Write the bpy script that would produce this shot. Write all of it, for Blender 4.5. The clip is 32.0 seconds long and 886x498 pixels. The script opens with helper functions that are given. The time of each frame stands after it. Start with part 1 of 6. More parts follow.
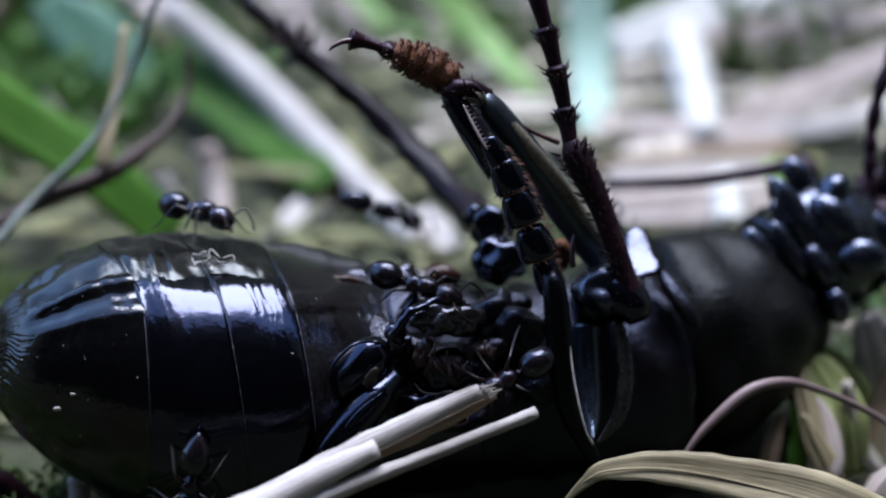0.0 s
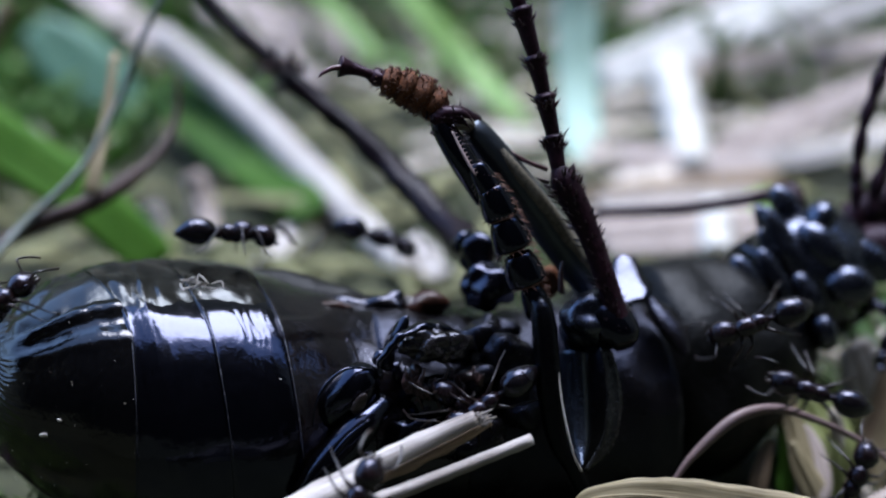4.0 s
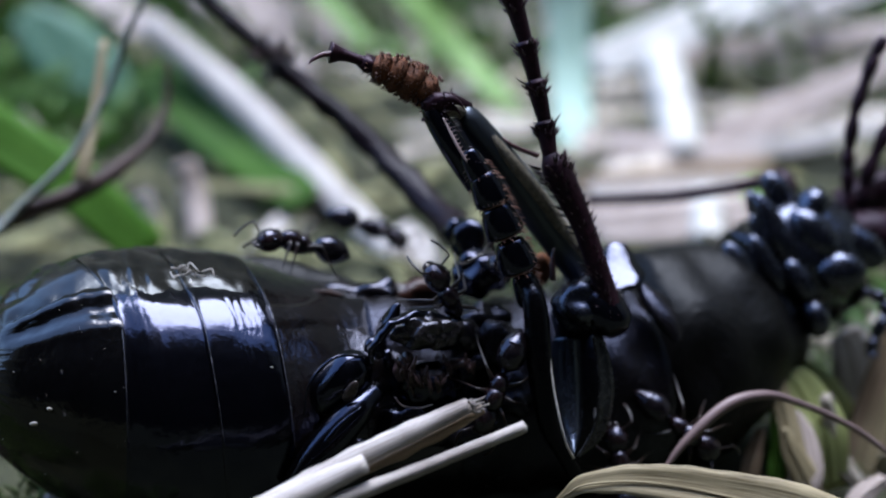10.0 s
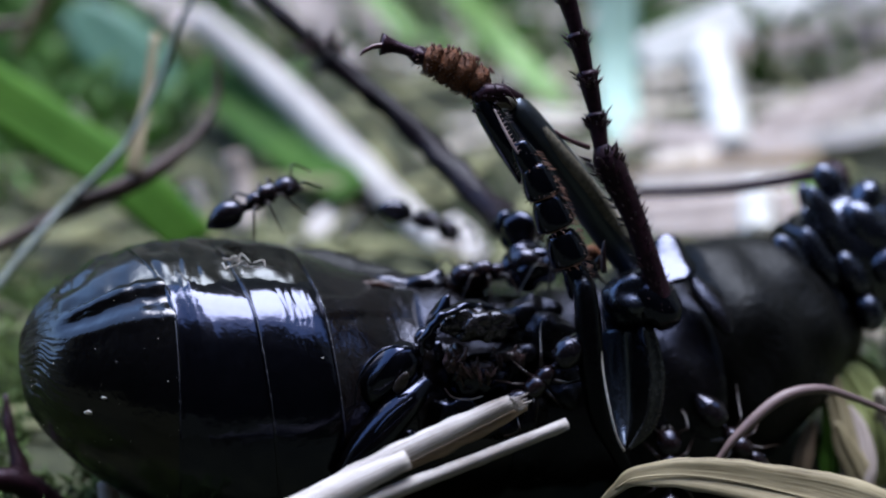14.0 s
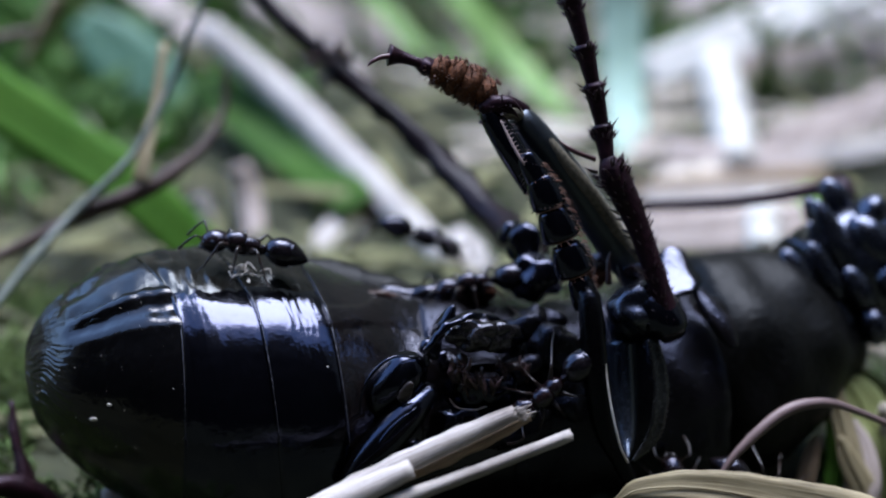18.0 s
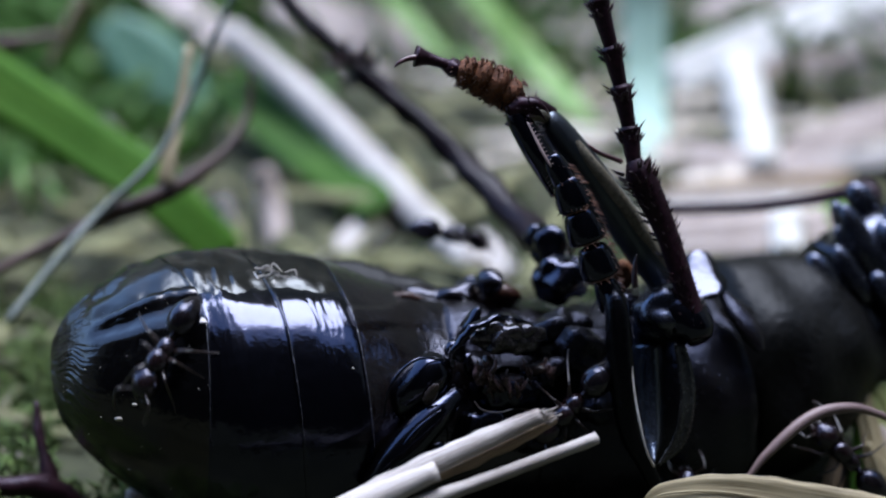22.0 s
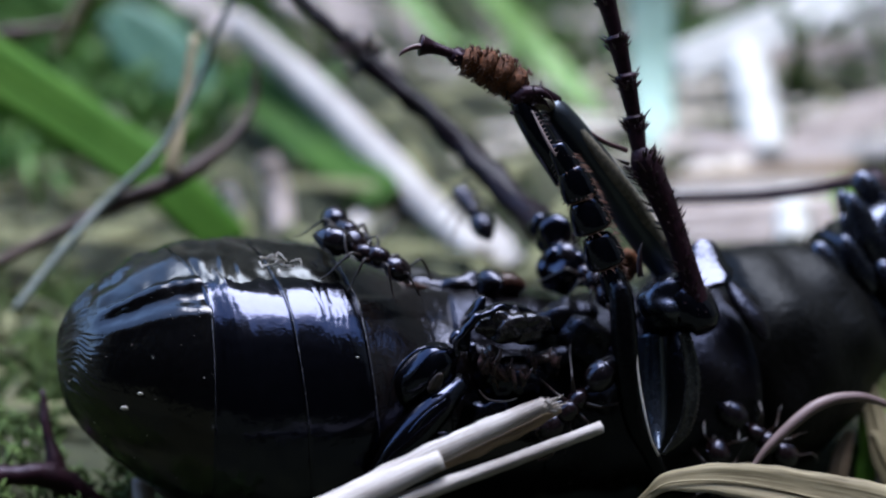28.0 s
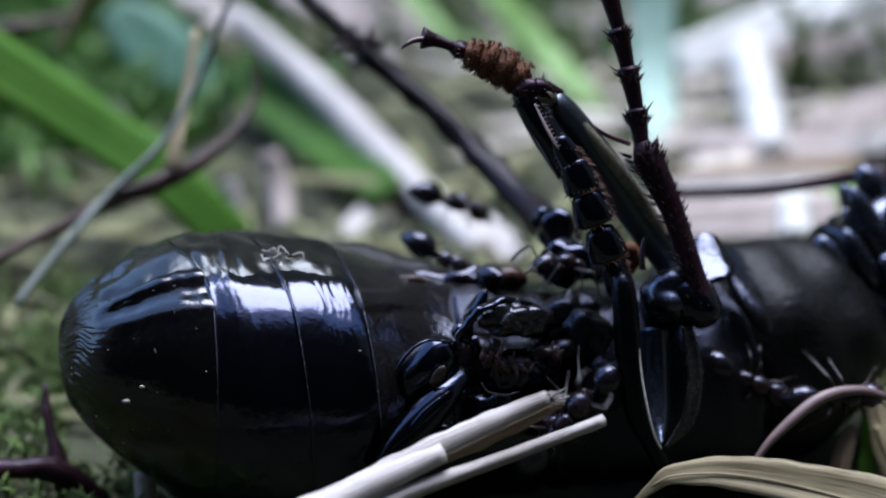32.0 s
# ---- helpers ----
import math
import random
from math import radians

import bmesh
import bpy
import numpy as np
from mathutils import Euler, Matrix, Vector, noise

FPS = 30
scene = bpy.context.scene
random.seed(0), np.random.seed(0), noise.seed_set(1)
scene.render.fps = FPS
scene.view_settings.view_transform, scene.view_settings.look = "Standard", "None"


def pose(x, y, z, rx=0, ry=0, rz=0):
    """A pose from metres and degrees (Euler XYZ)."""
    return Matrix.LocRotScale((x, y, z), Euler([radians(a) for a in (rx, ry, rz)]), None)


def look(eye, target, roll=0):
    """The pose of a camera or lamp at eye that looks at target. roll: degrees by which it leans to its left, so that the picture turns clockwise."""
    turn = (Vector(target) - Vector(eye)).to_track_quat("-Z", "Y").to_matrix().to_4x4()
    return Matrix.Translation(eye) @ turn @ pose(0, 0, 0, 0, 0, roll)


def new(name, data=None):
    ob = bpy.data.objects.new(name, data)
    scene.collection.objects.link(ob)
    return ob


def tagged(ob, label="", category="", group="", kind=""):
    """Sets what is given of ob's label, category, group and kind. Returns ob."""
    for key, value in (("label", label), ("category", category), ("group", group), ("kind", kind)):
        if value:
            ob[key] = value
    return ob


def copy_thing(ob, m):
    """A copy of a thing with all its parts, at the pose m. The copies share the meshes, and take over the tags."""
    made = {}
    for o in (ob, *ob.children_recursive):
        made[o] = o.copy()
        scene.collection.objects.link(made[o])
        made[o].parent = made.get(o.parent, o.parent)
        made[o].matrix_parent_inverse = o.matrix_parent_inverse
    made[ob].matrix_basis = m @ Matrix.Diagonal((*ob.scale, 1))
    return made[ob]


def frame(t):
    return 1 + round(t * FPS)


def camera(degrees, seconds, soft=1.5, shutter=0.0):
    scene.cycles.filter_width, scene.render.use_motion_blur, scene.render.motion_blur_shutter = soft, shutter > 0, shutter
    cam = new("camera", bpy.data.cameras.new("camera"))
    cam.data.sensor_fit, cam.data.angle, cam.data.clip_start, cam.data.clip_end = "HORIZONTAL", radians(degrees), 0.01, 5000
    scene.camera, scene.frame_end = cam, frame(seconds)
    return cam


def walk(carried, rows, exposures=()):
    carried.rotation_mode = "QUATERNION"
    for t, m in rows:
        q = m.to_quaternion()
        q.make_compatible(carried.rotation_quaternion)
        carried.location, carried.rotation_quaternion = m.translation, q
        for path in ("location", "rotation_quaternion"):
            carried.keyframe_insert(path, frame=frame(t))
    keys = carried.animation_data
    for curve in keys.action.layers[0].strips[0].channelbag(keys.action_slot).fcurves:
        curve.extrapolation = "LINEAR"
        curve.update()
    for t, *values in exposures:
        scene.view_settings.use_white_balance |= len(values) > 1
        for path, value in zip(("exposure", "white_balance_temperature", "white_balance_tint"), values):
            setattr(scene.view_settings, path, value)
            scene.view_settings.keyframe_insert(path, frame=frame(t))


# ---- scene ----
import functools

# All lengths in the building code below are millimetres; MM turns them into metres.
MM = 0.001

# ---- camera and its way ----
cam = camera(40, 32.0, 2.0, 0.5)
cam.data.dof.use_dof = True
cam.data.dof.focus_distance = 0.0447
cam.data.dof.aperture_fstop = 30.0
walk(cam, [
    (0, pose(0.00051, -0.04154, 0.03066, 66.863, -0.172, -2.630)),
    (0.5, pose(0.00049, -0.04168, 0.03078, 66.755, -0.222, -2.836)),
    (1, pose(0.00056, -0.04164, 0.03075, 67.026, -0.196, -2.789)),
    (1.5, pose(0.00051, -0.04162, 0.03066, 66.999, -0.165, -2.764)),
    (2, pose(0.00045, -0.04150, 0.03063, 66.749, -0.165, -2.722)),
    (2.5, pose(0.00055, -0.04168, 0.03064, 67.163, -0.244, -2.791)),
    (4.5, pose(0.00050, -0.04167, 0.03049, 68.474, -0.508, -3.145)),
    (5, pose(0.00054, -0.04169, 0.03051, 68.619, -0.638, -3.191)),
    (5.5, pose(0.00058, -0.04171, 0.03047, 68.891, -0.623, -3.631)),
    (6, pose(0.00052, -0.04179, 0.03050, 68.015, -0.454, -3.586)),
    (6.5, pose(0.00063, -0.04184, 0.03036, 66.936, -0.662, -3.917)),
    (7, pose(0.00065, -0.04166, 0.03031, 66.365, -0.752, -3.999)),
    (7.5, pose(0.00059, -0.04163, 0.03035, 66.652, -0.638, -3.989)),
    (8, pose(0.00057, -0.04158, 0.03029, 66.832, -0.637, -3.921)),
    (8.5, pose(0.00064, -0.04169, 0.03029, 67.124, -0.662, -3.916)),
    (9, pose(0.00065, -0.04163, 0.03033, 67.207, -0.619, -3.875)),
    (9.5, pose(0.00053, -0.04163, 0.03041, 67.542, -0.536, -3.577)),
    (10, pose(0.00053, -0.04158, 0.03037, 67.843, -0.474, -3.495)),
    (10.5, pose(0.00061, -0.04163, 0.03035, 67.928, -0.466, -3.601)),
    (11, pose(0.00056, -0.04165, 0.03037, 68.010, -0.401, -3.556)),
    (11.5, pose(0.00050, -0.04163, 0.03034, 68.376, -0.377, -3.187)),
    (12, pose(0.00054, -0.04149, 0.03027, 68.029, -0.359, -3.239)),
    (12.5, pose(0.00042, -0.04158, 0.03028, 67.754, -0.304, -3.174)),
    (13, pose(0.00035, -0.04161, 0.03025, 67.819, -0.129, -2.460)),
    (13.5, pose(0.00017, -0.04159, 0.03028, 67.780, 0.143, -1.613)),
    (14, pose(0.00021, -0.04159, 0.03028, 67.561, 0.144, -1.612)),
    (14.5, pose(0.00030, -0.04171, 0.03024, 67.693, 0.203, -1.604)),
    (16.5, pose(0.00033, -0.04178, 0.03030, 67.977, 0.084, -1.232)),
    (17, pose(0.00027, -0.04180, 0.03028, 68.071, -0.135, -1.184)),
    (17.5, pose(0.00023, -0.04181, 0.03024, 68.105, -0.148, -1.027)),
    (18, pose(0.00022, -0.04176, 0.03022, 68.194, -0.194, -1.169)),
    (18.5, pose(0.00026, -0.04182, 0.03022, 68.028, -0.115, -1.247)),
    (19, pose(0.00026, -0.04180, 0.03017, 68.112, -0.139, -1.160)),
    (19.5, pose(0.00021, -0.04162, 0.03002, 67.871, -0.386, -1.210)),
    (20, pose(0.00026, -0.04158, 0.03000, 67.962, -0.432, -1.617)),
    (20.5, pose(0.00023, -0.04157, 0.02993, 67.656, -0.349, -1.595)),
    (21, pose(0.00013, -0.04148, 0.02993, 67.873, -0.382, -1.224)),
    (21.5, pose(-0.00000, -0.04156, 0.02996, 68.304, -0.391, -0.905)),
    (22, pose(-0.00009, -0.04172, 0.03002, 68.486, -0.148, -0.302)),
    (22.5, pose(-0.00013, -0.04180, 0.02995, 68.102, -0.133, -0.182)),
    (23, pose(-0.00010, -0.04167, 0.02990, 67.762, -0.176, -0.067)),
    (23.5, pose(-0.00010, -0.04172, 0.02995, 68.102, -0.107, 0.040)),
    (24, pose(-0.00008, -0.04165, 0.02996, 68.018, -0.071, -0.012)),
    (24.5, pose(0.00000, -0.04171, 0.02991, 68.012, -0.117, -0.153)),
    (25, pose(-0.00000, -0.04165, 0.02996, 68.088, -0.089, 0.035)),
    (25.5, pose(-0.00004, -0.04167, 0.02993, 68.192, -0.083, 0.007)),
    (27.5, pose(-0.00011, -0.04158, 0.02992, 67.998, -0.051, 0.175)),
    (28, pose(-0.00000, -0.04172, 0.03000, 68.000, 0.000, 0.000)),
    (28.5, pose(-0.00009, -0.04186, 0.02993, 68.090, -0.051, 0.046)),
    (29, pose(-0.00003, -0.04170, 0.02990, 68.300, -0.156, 0.155)),
    (29.5, pose(-0.00008, -0.04168, 0.03001, 68.255, -0.000, 0.143)),
    (30, pose(-0.00007, -0.04164, 0.02991, 67.934, -0.068, -0.054)),
    (30.5, pose(-0.00005, -0.04170, 0.02988, 67.708, -0.033, 0.054)),
    (31, pose(-0.00006, -0.04162, 0.02988, 67.799, -0.053, 0.138)),
    (31.5, pose(-0.00008, -0.04159, 0.02986, 67.794, -0.032, 0.151)),
    (32, pose(-0.00006, -0.04174, 0.02984, 67.877, 0.010, 0.030)),
], [(0, 2.0, 5690, 13.5), (32, 2.0, 5690, 13.5)])

# ---- sky and sun ----
world = bpy.data.worlds.new("overcast_sky")
scene.world = world
world.use_nodes = True
wn = world.node_tree.nodes
sky = wn.new("ShaderNodeTexSky")
sky.sky_type, sky.sun_disc = "NISHITA", False
sky.sun_elevation, sky.sun_rotation = radians(82), radians(0)
sky.altitude, sky.air_density, sky.dust_density, sky.ozone_density = 300, 1.2, 0.6, 2.0
world.node_tree.links.new(sky.outputs[0], wn["Background"].inputs[0])
wn["Background"].inputs[1].default_value = 0.15
sun = new("sun", bpy.data.lights.new("sun", "SUN"))
sun.data.energy, sun.data.angle, sun.data.color = 2.65, radians(43), (1.0, 0.99, 0.98)
sun.matrix_world = look((0.05, 0.40, 1.0), (0, 0, 0))


# ---- materials ----
def surface(name, dark, light, rough, coarse=400.0, fine=4000.0, bump=0.2, spec=0.5, coat=0.0, streak=0.0, through_light=0.0,
            vary=0.0, rough_vary=0.1, metal=0.0, sheen=(1.0, 1.0, 1.0), worn_end=None):
    """A surface with two scales of variation; coarse and fine are per metre. streak: fibres along the piece. worn_end: (from, to, more) roughness added towards the low end of the UV length."""
    m = bpy.data.materials.new(name)
    m.use_nodes = True
    n, l = m.node_tree.nodes, m.node_tree.links
    b = n["Principled BSDF"]
    tc = n.new("ShaderNodeTexCoord")
    big, small = n.new("ShaderNodeTexNoise"), n.new("ShaderNodeTexNoise")
    big.inputs["Scale"].default_value, big.inputs["Detail"].default_value = coarse, 4
    small.inputs["Scale"].default_value, small.inputs["Detail"].default_value = fine, 5
    l.new(tc.outputs["Object"], big.inputs["Vector"])
    if streak:
        mp = n.new("ShaderNodeMapping")
        mp.inputs["Scale"].default_value = (0.35, streak, 1)
        l.new(tc.outputs["UV"], mp.inputs["Vector"])
        l.new(mp.outputs[0], small.inputs["Vector"])
        small.inputs["Scale"].default_value = 1.0
    else:
        l.new(tc.outputs["Object"], small.inputs["Vector"])
    add = n.new("ShaderNodeMath")
    add.operation = "MULTIPLY_ADD"
    add.inputs[1].default_value, add.inputs[2].default_value = 0.55, 0.0
    l.new(small.outputs["Fac"], add.inputs[0])
    add2 = n.new("ShaderNodeMath")
    add2.operation = "MULTIPLY_ADD"
    add2.inputs[1].default_value = 0.45
    l.new(big.outputs["Fac"], add2.inputs[0])
    l.new(add.outputs[0], add2.inputs[2])
    ramp = n.new("ShaderNodeValToRGB")
    ramp.color_ramp.elements[0].position, ramp.color_ramp.elements[0].color = 0.36, (*dark, 1)
    ramp.color_ramp.elements[1].position, ramp.color_ramp.elements[1].color = 0.64, (*light, 1)
    l.new(add2.outputs[0], ramp.inputs[0])
    colour = ramp.outputs[0]
    if vary:
        geo, hsv = n.new("ShaderNodeNewGeometry"), n.new("ShaderNodeHueSaturation")
        mr = n.new("ShaderNodeMapRange")
        mr.inputs["To Min"].default_value, mr.inputs["To Max"].default_value = 1 - vary, 1 + vary
        l.new(geo.outputs["Random Per Island"], mr.inputs["Value"])
        l.new(mr.outputs[0], hsv.inputs["Value"])
        l.new(colour, hsv.inputs["Color"])
        colour = hsv.outputs[0]
    l.new(colour, b.inputs["Base Color"])
    rr = n.new("ShaderNodeMapRange")
    rr.inputs["To Min"].default_value, rr.inputs["To Max"].default_value = max(0.02, rough - rough_vary), min(1, rough + rough_vary)
    l.new(small.outputs["Fac"], rr.inputs["Value"])
    roughness = rr.outputs[0]
    if worn_end:
        sep, fade, more = n.new("ShaderNodeSeparateXYZ"), n.new("ShaderNodeMapRange"), n.new("ShaderNodeMath")
        fade.inputs["From Min"].default_value, fade.inputs["From Max"].default_value = worn_end[0], worn_end[1]
        fade.inputs["To Min"].default_value, fade.inputs["To Max"].default_value = worn_end[2], 0.0
        more.operation = "ADD"
        l.new(tc.outputs["UV"], sep.inputs[0])
        l.new(sep.outputs[0], fade.inputs["Value"])
        l.new(fade.outputs[0], more.inputs[0])
        l.new(roughness, more.inputs[1])
        roughness = more.outputs[0]
    l.new(roughness, b.inputs["Roughness"])
    b.inputs["Specular IOR Level"].default_value = spec
    b.inputs["Specular Tint"].default_value = (*sheen, 1)
    b.inputs["Coat Weight"].default_value, b.inputs["Coat Roughness"].default_value = coat, 0.08
    b.inputs["Metallic"].default_value = metal
    bp = n.new("ShaderNodeBump")
    bp.inputs["Strength"].default_value, bp.inputs["Distance"].default_value = bump, 0.0001
    l.new(add2.outputs[0], bp.inputs["Height"])
    l.new(bp.outputs[0], b.inputs["Normal"])
    if through_light:
        tr, mix = n.new("ShaderNodeBsdfTranslucent"), n.new("ShaderNodeMixShader")
        mix.inputs[0].default_value = through_light
        l.new(colour, tr.inputs["Color"])
        l.new(b.outputs[0], mix.inputs[1])
        l.new(tr.outputs[0], mix.inputs[2])
        l.new(mix.outputs[0], n["Material Output"].inputs[0])
    return m


CHITIN = surface("black_chitin", (0.0003, 0.0003, 0.0004), (0.0008, 0.0007, 0.0009), 0.12, 500, 4200, 0.2, 0.5, rough_vary=0.05, sheen=(0.66, 0.69, 1.0))
CHITIN_DULL = surface("dull_black_chitin", (0.0004, 0.0004, 0.0005), (0.0016, 0.0014, 0.0014), 0.2, 700, 6000, 0.5, 0.14, sheen=(0.7, 0.75, 1.0))
CHITIN_TAIL = surface("wrinkled_black_chitin", (0.0004, 0.0004, 0.0005), (0.0014, 0.0013, 0.0015), 0.13, 500, 4200, 0.3, 0.42, rough_vary=0.05, sheen=(1.0, 0.95, 0.95), worn_end=(4.5, 9.5, 0.10))
MARGIN = surface("dull_olive_black_chitin", (0.0008, 0.0008, 0.0006), (0.009, 0.008, 0.006), 0.20, 420, 1800, 0.45, 0.32, rough_vary=0.08, sheen=(0.9, 0.95, 0.95))
CHITIN_WORN = surface("worn_black_chitin", (0.0008, 0.0007, 0.0007), (0.006, 0.0048, 0.0045), 0.24, 700, 7000, 0.9, 0.3, sheen=(0.64, 0.68, 1.0))
WAIST = surface("brownish_worn_chitin", (0.0006, 0.0004, 0.0004), (0.006, 0.0042, 0.0035), 0.17, 650, 5200, 0.45, 0.5, sheen=(0.8, 0.8, 1.0))
CHITIN_MATT = surface("matt_black_chitin", (0.0006, 0.0006, 0.0006), (0.0034, 0.0032, 0.0028), 0.48, 500, 3500, 1.0, 0.13)
CHITIN_BROWN = surface("dark_brown_chitin", (0.004, 0.0015, 0.0024), (0.022, 0.0075, 0.0110), 0.42, 900, 6000, 0.6, 0.17, sheen=(0.95, 0.82, 1.0))
CHITIN_SHIN = surface("purplish_black_chitin", (0.0015, 0.0007, 0.0012), (0.010, 0.0045, 0.0075), 0.4, 500, 4000, 0.8, 0.11)
OLIVE = surface("olive_chitin", (0.06, 0.052, 0.038), (0.20, 0.175, 0.125), 0.45, 900, 6000, 0.6, 0.4)
PAD = surface("orange_brown_pad", (0.030, 0.011, 0.005), (0.14, 0.052, 0.020), 0.75, 1500, 9000, 0.9, 0.2)
HAIR = surface("orange_hair", (0.04, 0.015, 0.008), (0.13, 0.056, 0.030), 0.5, 900, 5000, 0.1, 0.4)
SPINE = surface("dark_red_spine", (0.01, 0.003, 0.004), (0.03, 0.01, 0.012), 0.35, 900, 5000, 0.1, 0.5)
CLAW = surface("red_claw", (0.022, 0.0045, 0.006), (0.075, 0.017, 0.022), 0.4, 900, 5000, 0.1, 0.5)
MEMBRANE = surface("brown_membrane", (0.003, 0.002, 0.002), (0.05, 0.034, 0.028), 0.3, 1800, 7000, 1.0, 0.4)
TISSUE = surface("torn_tissue", (0.004, 0.0022, 0.0021), (0.090, 0.050, 0.046), 0.3, 1500, 6000, 0.6, 0.5)
SKIN = surface("wrinkled_grey_skin", (0.002, 0.0017, 0.0016), (0.020, 0.017, 0.016), 0.16, 900, 5000, 0.8, 0.5, sheen=(0.85, 0.85, 1.0))
WET = surface("wet_orange_tissue", (0.003, 0.0012, 0.0010), (0.042, 0.015, 0.008), 0.34, 1300, 5000, 0.5, 0.25)
GREYSHELL = surface("grey_inner_shell", (0.002, 0.0025, 0.0035), (0.016, 0.019, 0.025), 0.10, 900, 5000, 0.3, 0.6, sheen=(0.7, 0.8, 1.0))
SHELL_WALL = surface("grey_shell_wall", (0.002, 0.002, 0.002), (0.011, 0.011, 0.0095), 0.26, 900, 5000, 0.4, 0.4)
# Far paler than the chitin: the highlight of the seams, put into colour.
SEAM_GLINT = surface("painted_seam_glint", (0.010, 0.010, 0.013), (0.060, 0.058, 0.068), 0.25, 900, 5000, 0.2, 0.5)
RIM = surface("pale_rim", (0.25, 0.22, 0.19), (0.5, 0.46, 0.4), 0.4, 900, 5000, 0.2, 0.5)
HEAD = surface("bluish_black_chitin", (0.0004, 0.0004, 0.0006), (0.0012, 0.0011, 0.0015), 0.27, 400, 3000, 0.3, 1.0, rough_vary=0.06, sheen=(0.7, 0.75, 1.0))
SHIN_SHEEN = surface("blue_sheen_chitin", (0.0006, 0.0007, 0.0010), (0.0022, 0.0024, 0.0032), 0.42, 400, 3000, 0.3, 1.0, sheen=(0.75, 0.85, 1.0))
ANT = surface("ant_chitin", (0.003, 0.0015, 0.0015), (0.013, 0.0062, 0.0056), 0.24, 1500, 9000, 0.3, 0.5, sheen=(0.8, 0.8, 1.0))
ANT_GASTER = surface("ant_gaster_chitin", (0.0016, 0.0012, 0.0014), (0.007, 0.0050, 0.0054), 0.18, 1500, 9000, 0.3, 0.5, sheen=(0.8, 0.8, 1.0))
ANT_LEG = surface("ant_leg_chitin", (0.005, 0.0026, 0.0020), (0.021, 0.011, 0.008), 0.35, 1500, 9000, 0.2, 0.5)
STRAW = surface("bleached_straw", (0.11, 0.084, 0.068), (0.58, 0.53, 0.49), 0.7, 300, 3000, 0.7, 0.15, streak=34)
STRAW_GREY = surface("pale_dry_straw", (0.25, 0.22, 0.195), (0.45, 0.41, 0.365), 0.6, 150, 2000, 0.3, 0.3, streak=20)
STRAW_WHITE = surface("white_dry_straw", (0.42, 0.395, 0.345), (0.60, 0.57, 0.51), 0.6, 150, 2000, 0.3, 0.3, streak=20)
STRAW_PINK = surface("pinkish_dry_straw", (0.23, 0.180, 0.150), (0.46, 0.385, 0.335), 0.65, 150, 2000, 0.3, 0.3, streak=20)
DRY_LEAF = surface("dry_tan_leaf", (0.11, 0.083, 0.040), (0.38, 0.315, 0.18), 0.6, 250, 3000, 0.5, 0.3, streak=22, through_light=0.15)
STALK = surface("brown_stalk", (0.10, 0.068, 0.036), (0.32, 0.23, 0.145), 0.6, 250, 3000, 0.4, 0.3, streak=14)
PINK_STEM = surface("pink_stem", (0.07, 0.044, 0.042), (0.20, 0.14, 0.13), 0.5, 300, 3000, 0.3, 0.4, streak=10)
GREEN = surface("green_blade", (0.065, 0.18, 0.016), (0.15, 0.31, 0.04), 0.55, 120, 2000, 0.25, 0.2, streak=18, through_light=0.45)
GREEN_DARK = surface("deep_green_blade", (0.030, 0.080, 0.008), (0.065, 0.135, 0.018), 0.6, 120, 2000, 0.25, 0.12, streak=18, through_light=0.3)
GREEN_LIGHT = surface("light_green_blade", (0.16, 0.32, 0.05), (0.30, 0.48, 0.12), 0.5, 120, 2000, 0.2, 0.4, streak=16, through_light=0.35)
TEAL = surface("blue_green_leaf", (0.08, 0.19, 0.12), (0.15, 0.29, 0.19), 0.5, 120, 2000, 0.2, 0.4, streak=16, through_light=0.3)
MINT = surface("mint_blade", (0.29, 0.44, 0.33), (0.46, 0.62, 0.50), 0.5, 120, 2000, 0.2, 0.4, streak=16, through_light=0.2)
TWIG = surface("grey_green_stem", (0.13, 0.15, 0.12), (0.28, 0.30, 0.26), 0.6, 300, 2500, 0.4, 0.3, streak=8)
TWIG_BROWN = surface("dark_brown_stem", (0.03, 0.018, 0.014), (0.10, 0.062, 0.048), 0.6, 300, 2500, 0.4, 0.3, streak=8)
YELLOW_GREEN = surface("yellow_green_leaf", (0.20, 0.23, 0.07), (0.42, 0.44, 0.18), 0.55, 120, 2000, 0.25, 0.2, streak=16, through_light=0.35)
MOSS = surface("moss", (0.022, 0.045, 0.010), (0.125, 0.175, 0.048), 0.7, 200, 2500, 0.3, 0.2, through_light=0.25, vary=0.45)
LITTER = surface("dry_grass_litter", (0.033, 0.038, 0.012), (0.15, 0.14, 0.068), 0.7, 150, 2000, 0.4, 0.2, streak=14, vary=0.5)
BEIGE = surface("beige_straw", (0.20, 0.165, 0.12), (0.52, 0.46, 0.38), 0.7, 150, 2000, 0.4, 0.2, streak=14, vary=0.5)
GRASS = surface("short_grass", (0.09, 0.19, 0.04), (0.22, 0.37, 0.10), 0.55, 150, 2000, 0.3, 0.3, streak=14, through_light=0.3, vary=0.4)
SOIL = surface("mossy_soil", (0.012, 0.0135, 0.0075), (0.042, 0.044, 0.021), 0.85, 60, 700, 0.9, 0.2)
# Colours of the two added screens, chosen for what the beetle mirrors.
SCREEN_DARK = surface("unseen_dark_screen", (0.003, 0.0036, 0.0045), (0.014, 0.015, 0.018), 0.9, 12, 160, 0.9, 0.1)
SCREEN_PALE = surface("unseen_pale_screen", (0.02, 0.022, 0.012), (0.36, 0.33, 0.25), 0.9, 9, 60, 0.9, 0.1, through_light=0.5)


# ---- shapes ----
def unit(a):
    a = np.asarray(a, float)
    return a / max(np.linalg.norm(a), 1e-9)


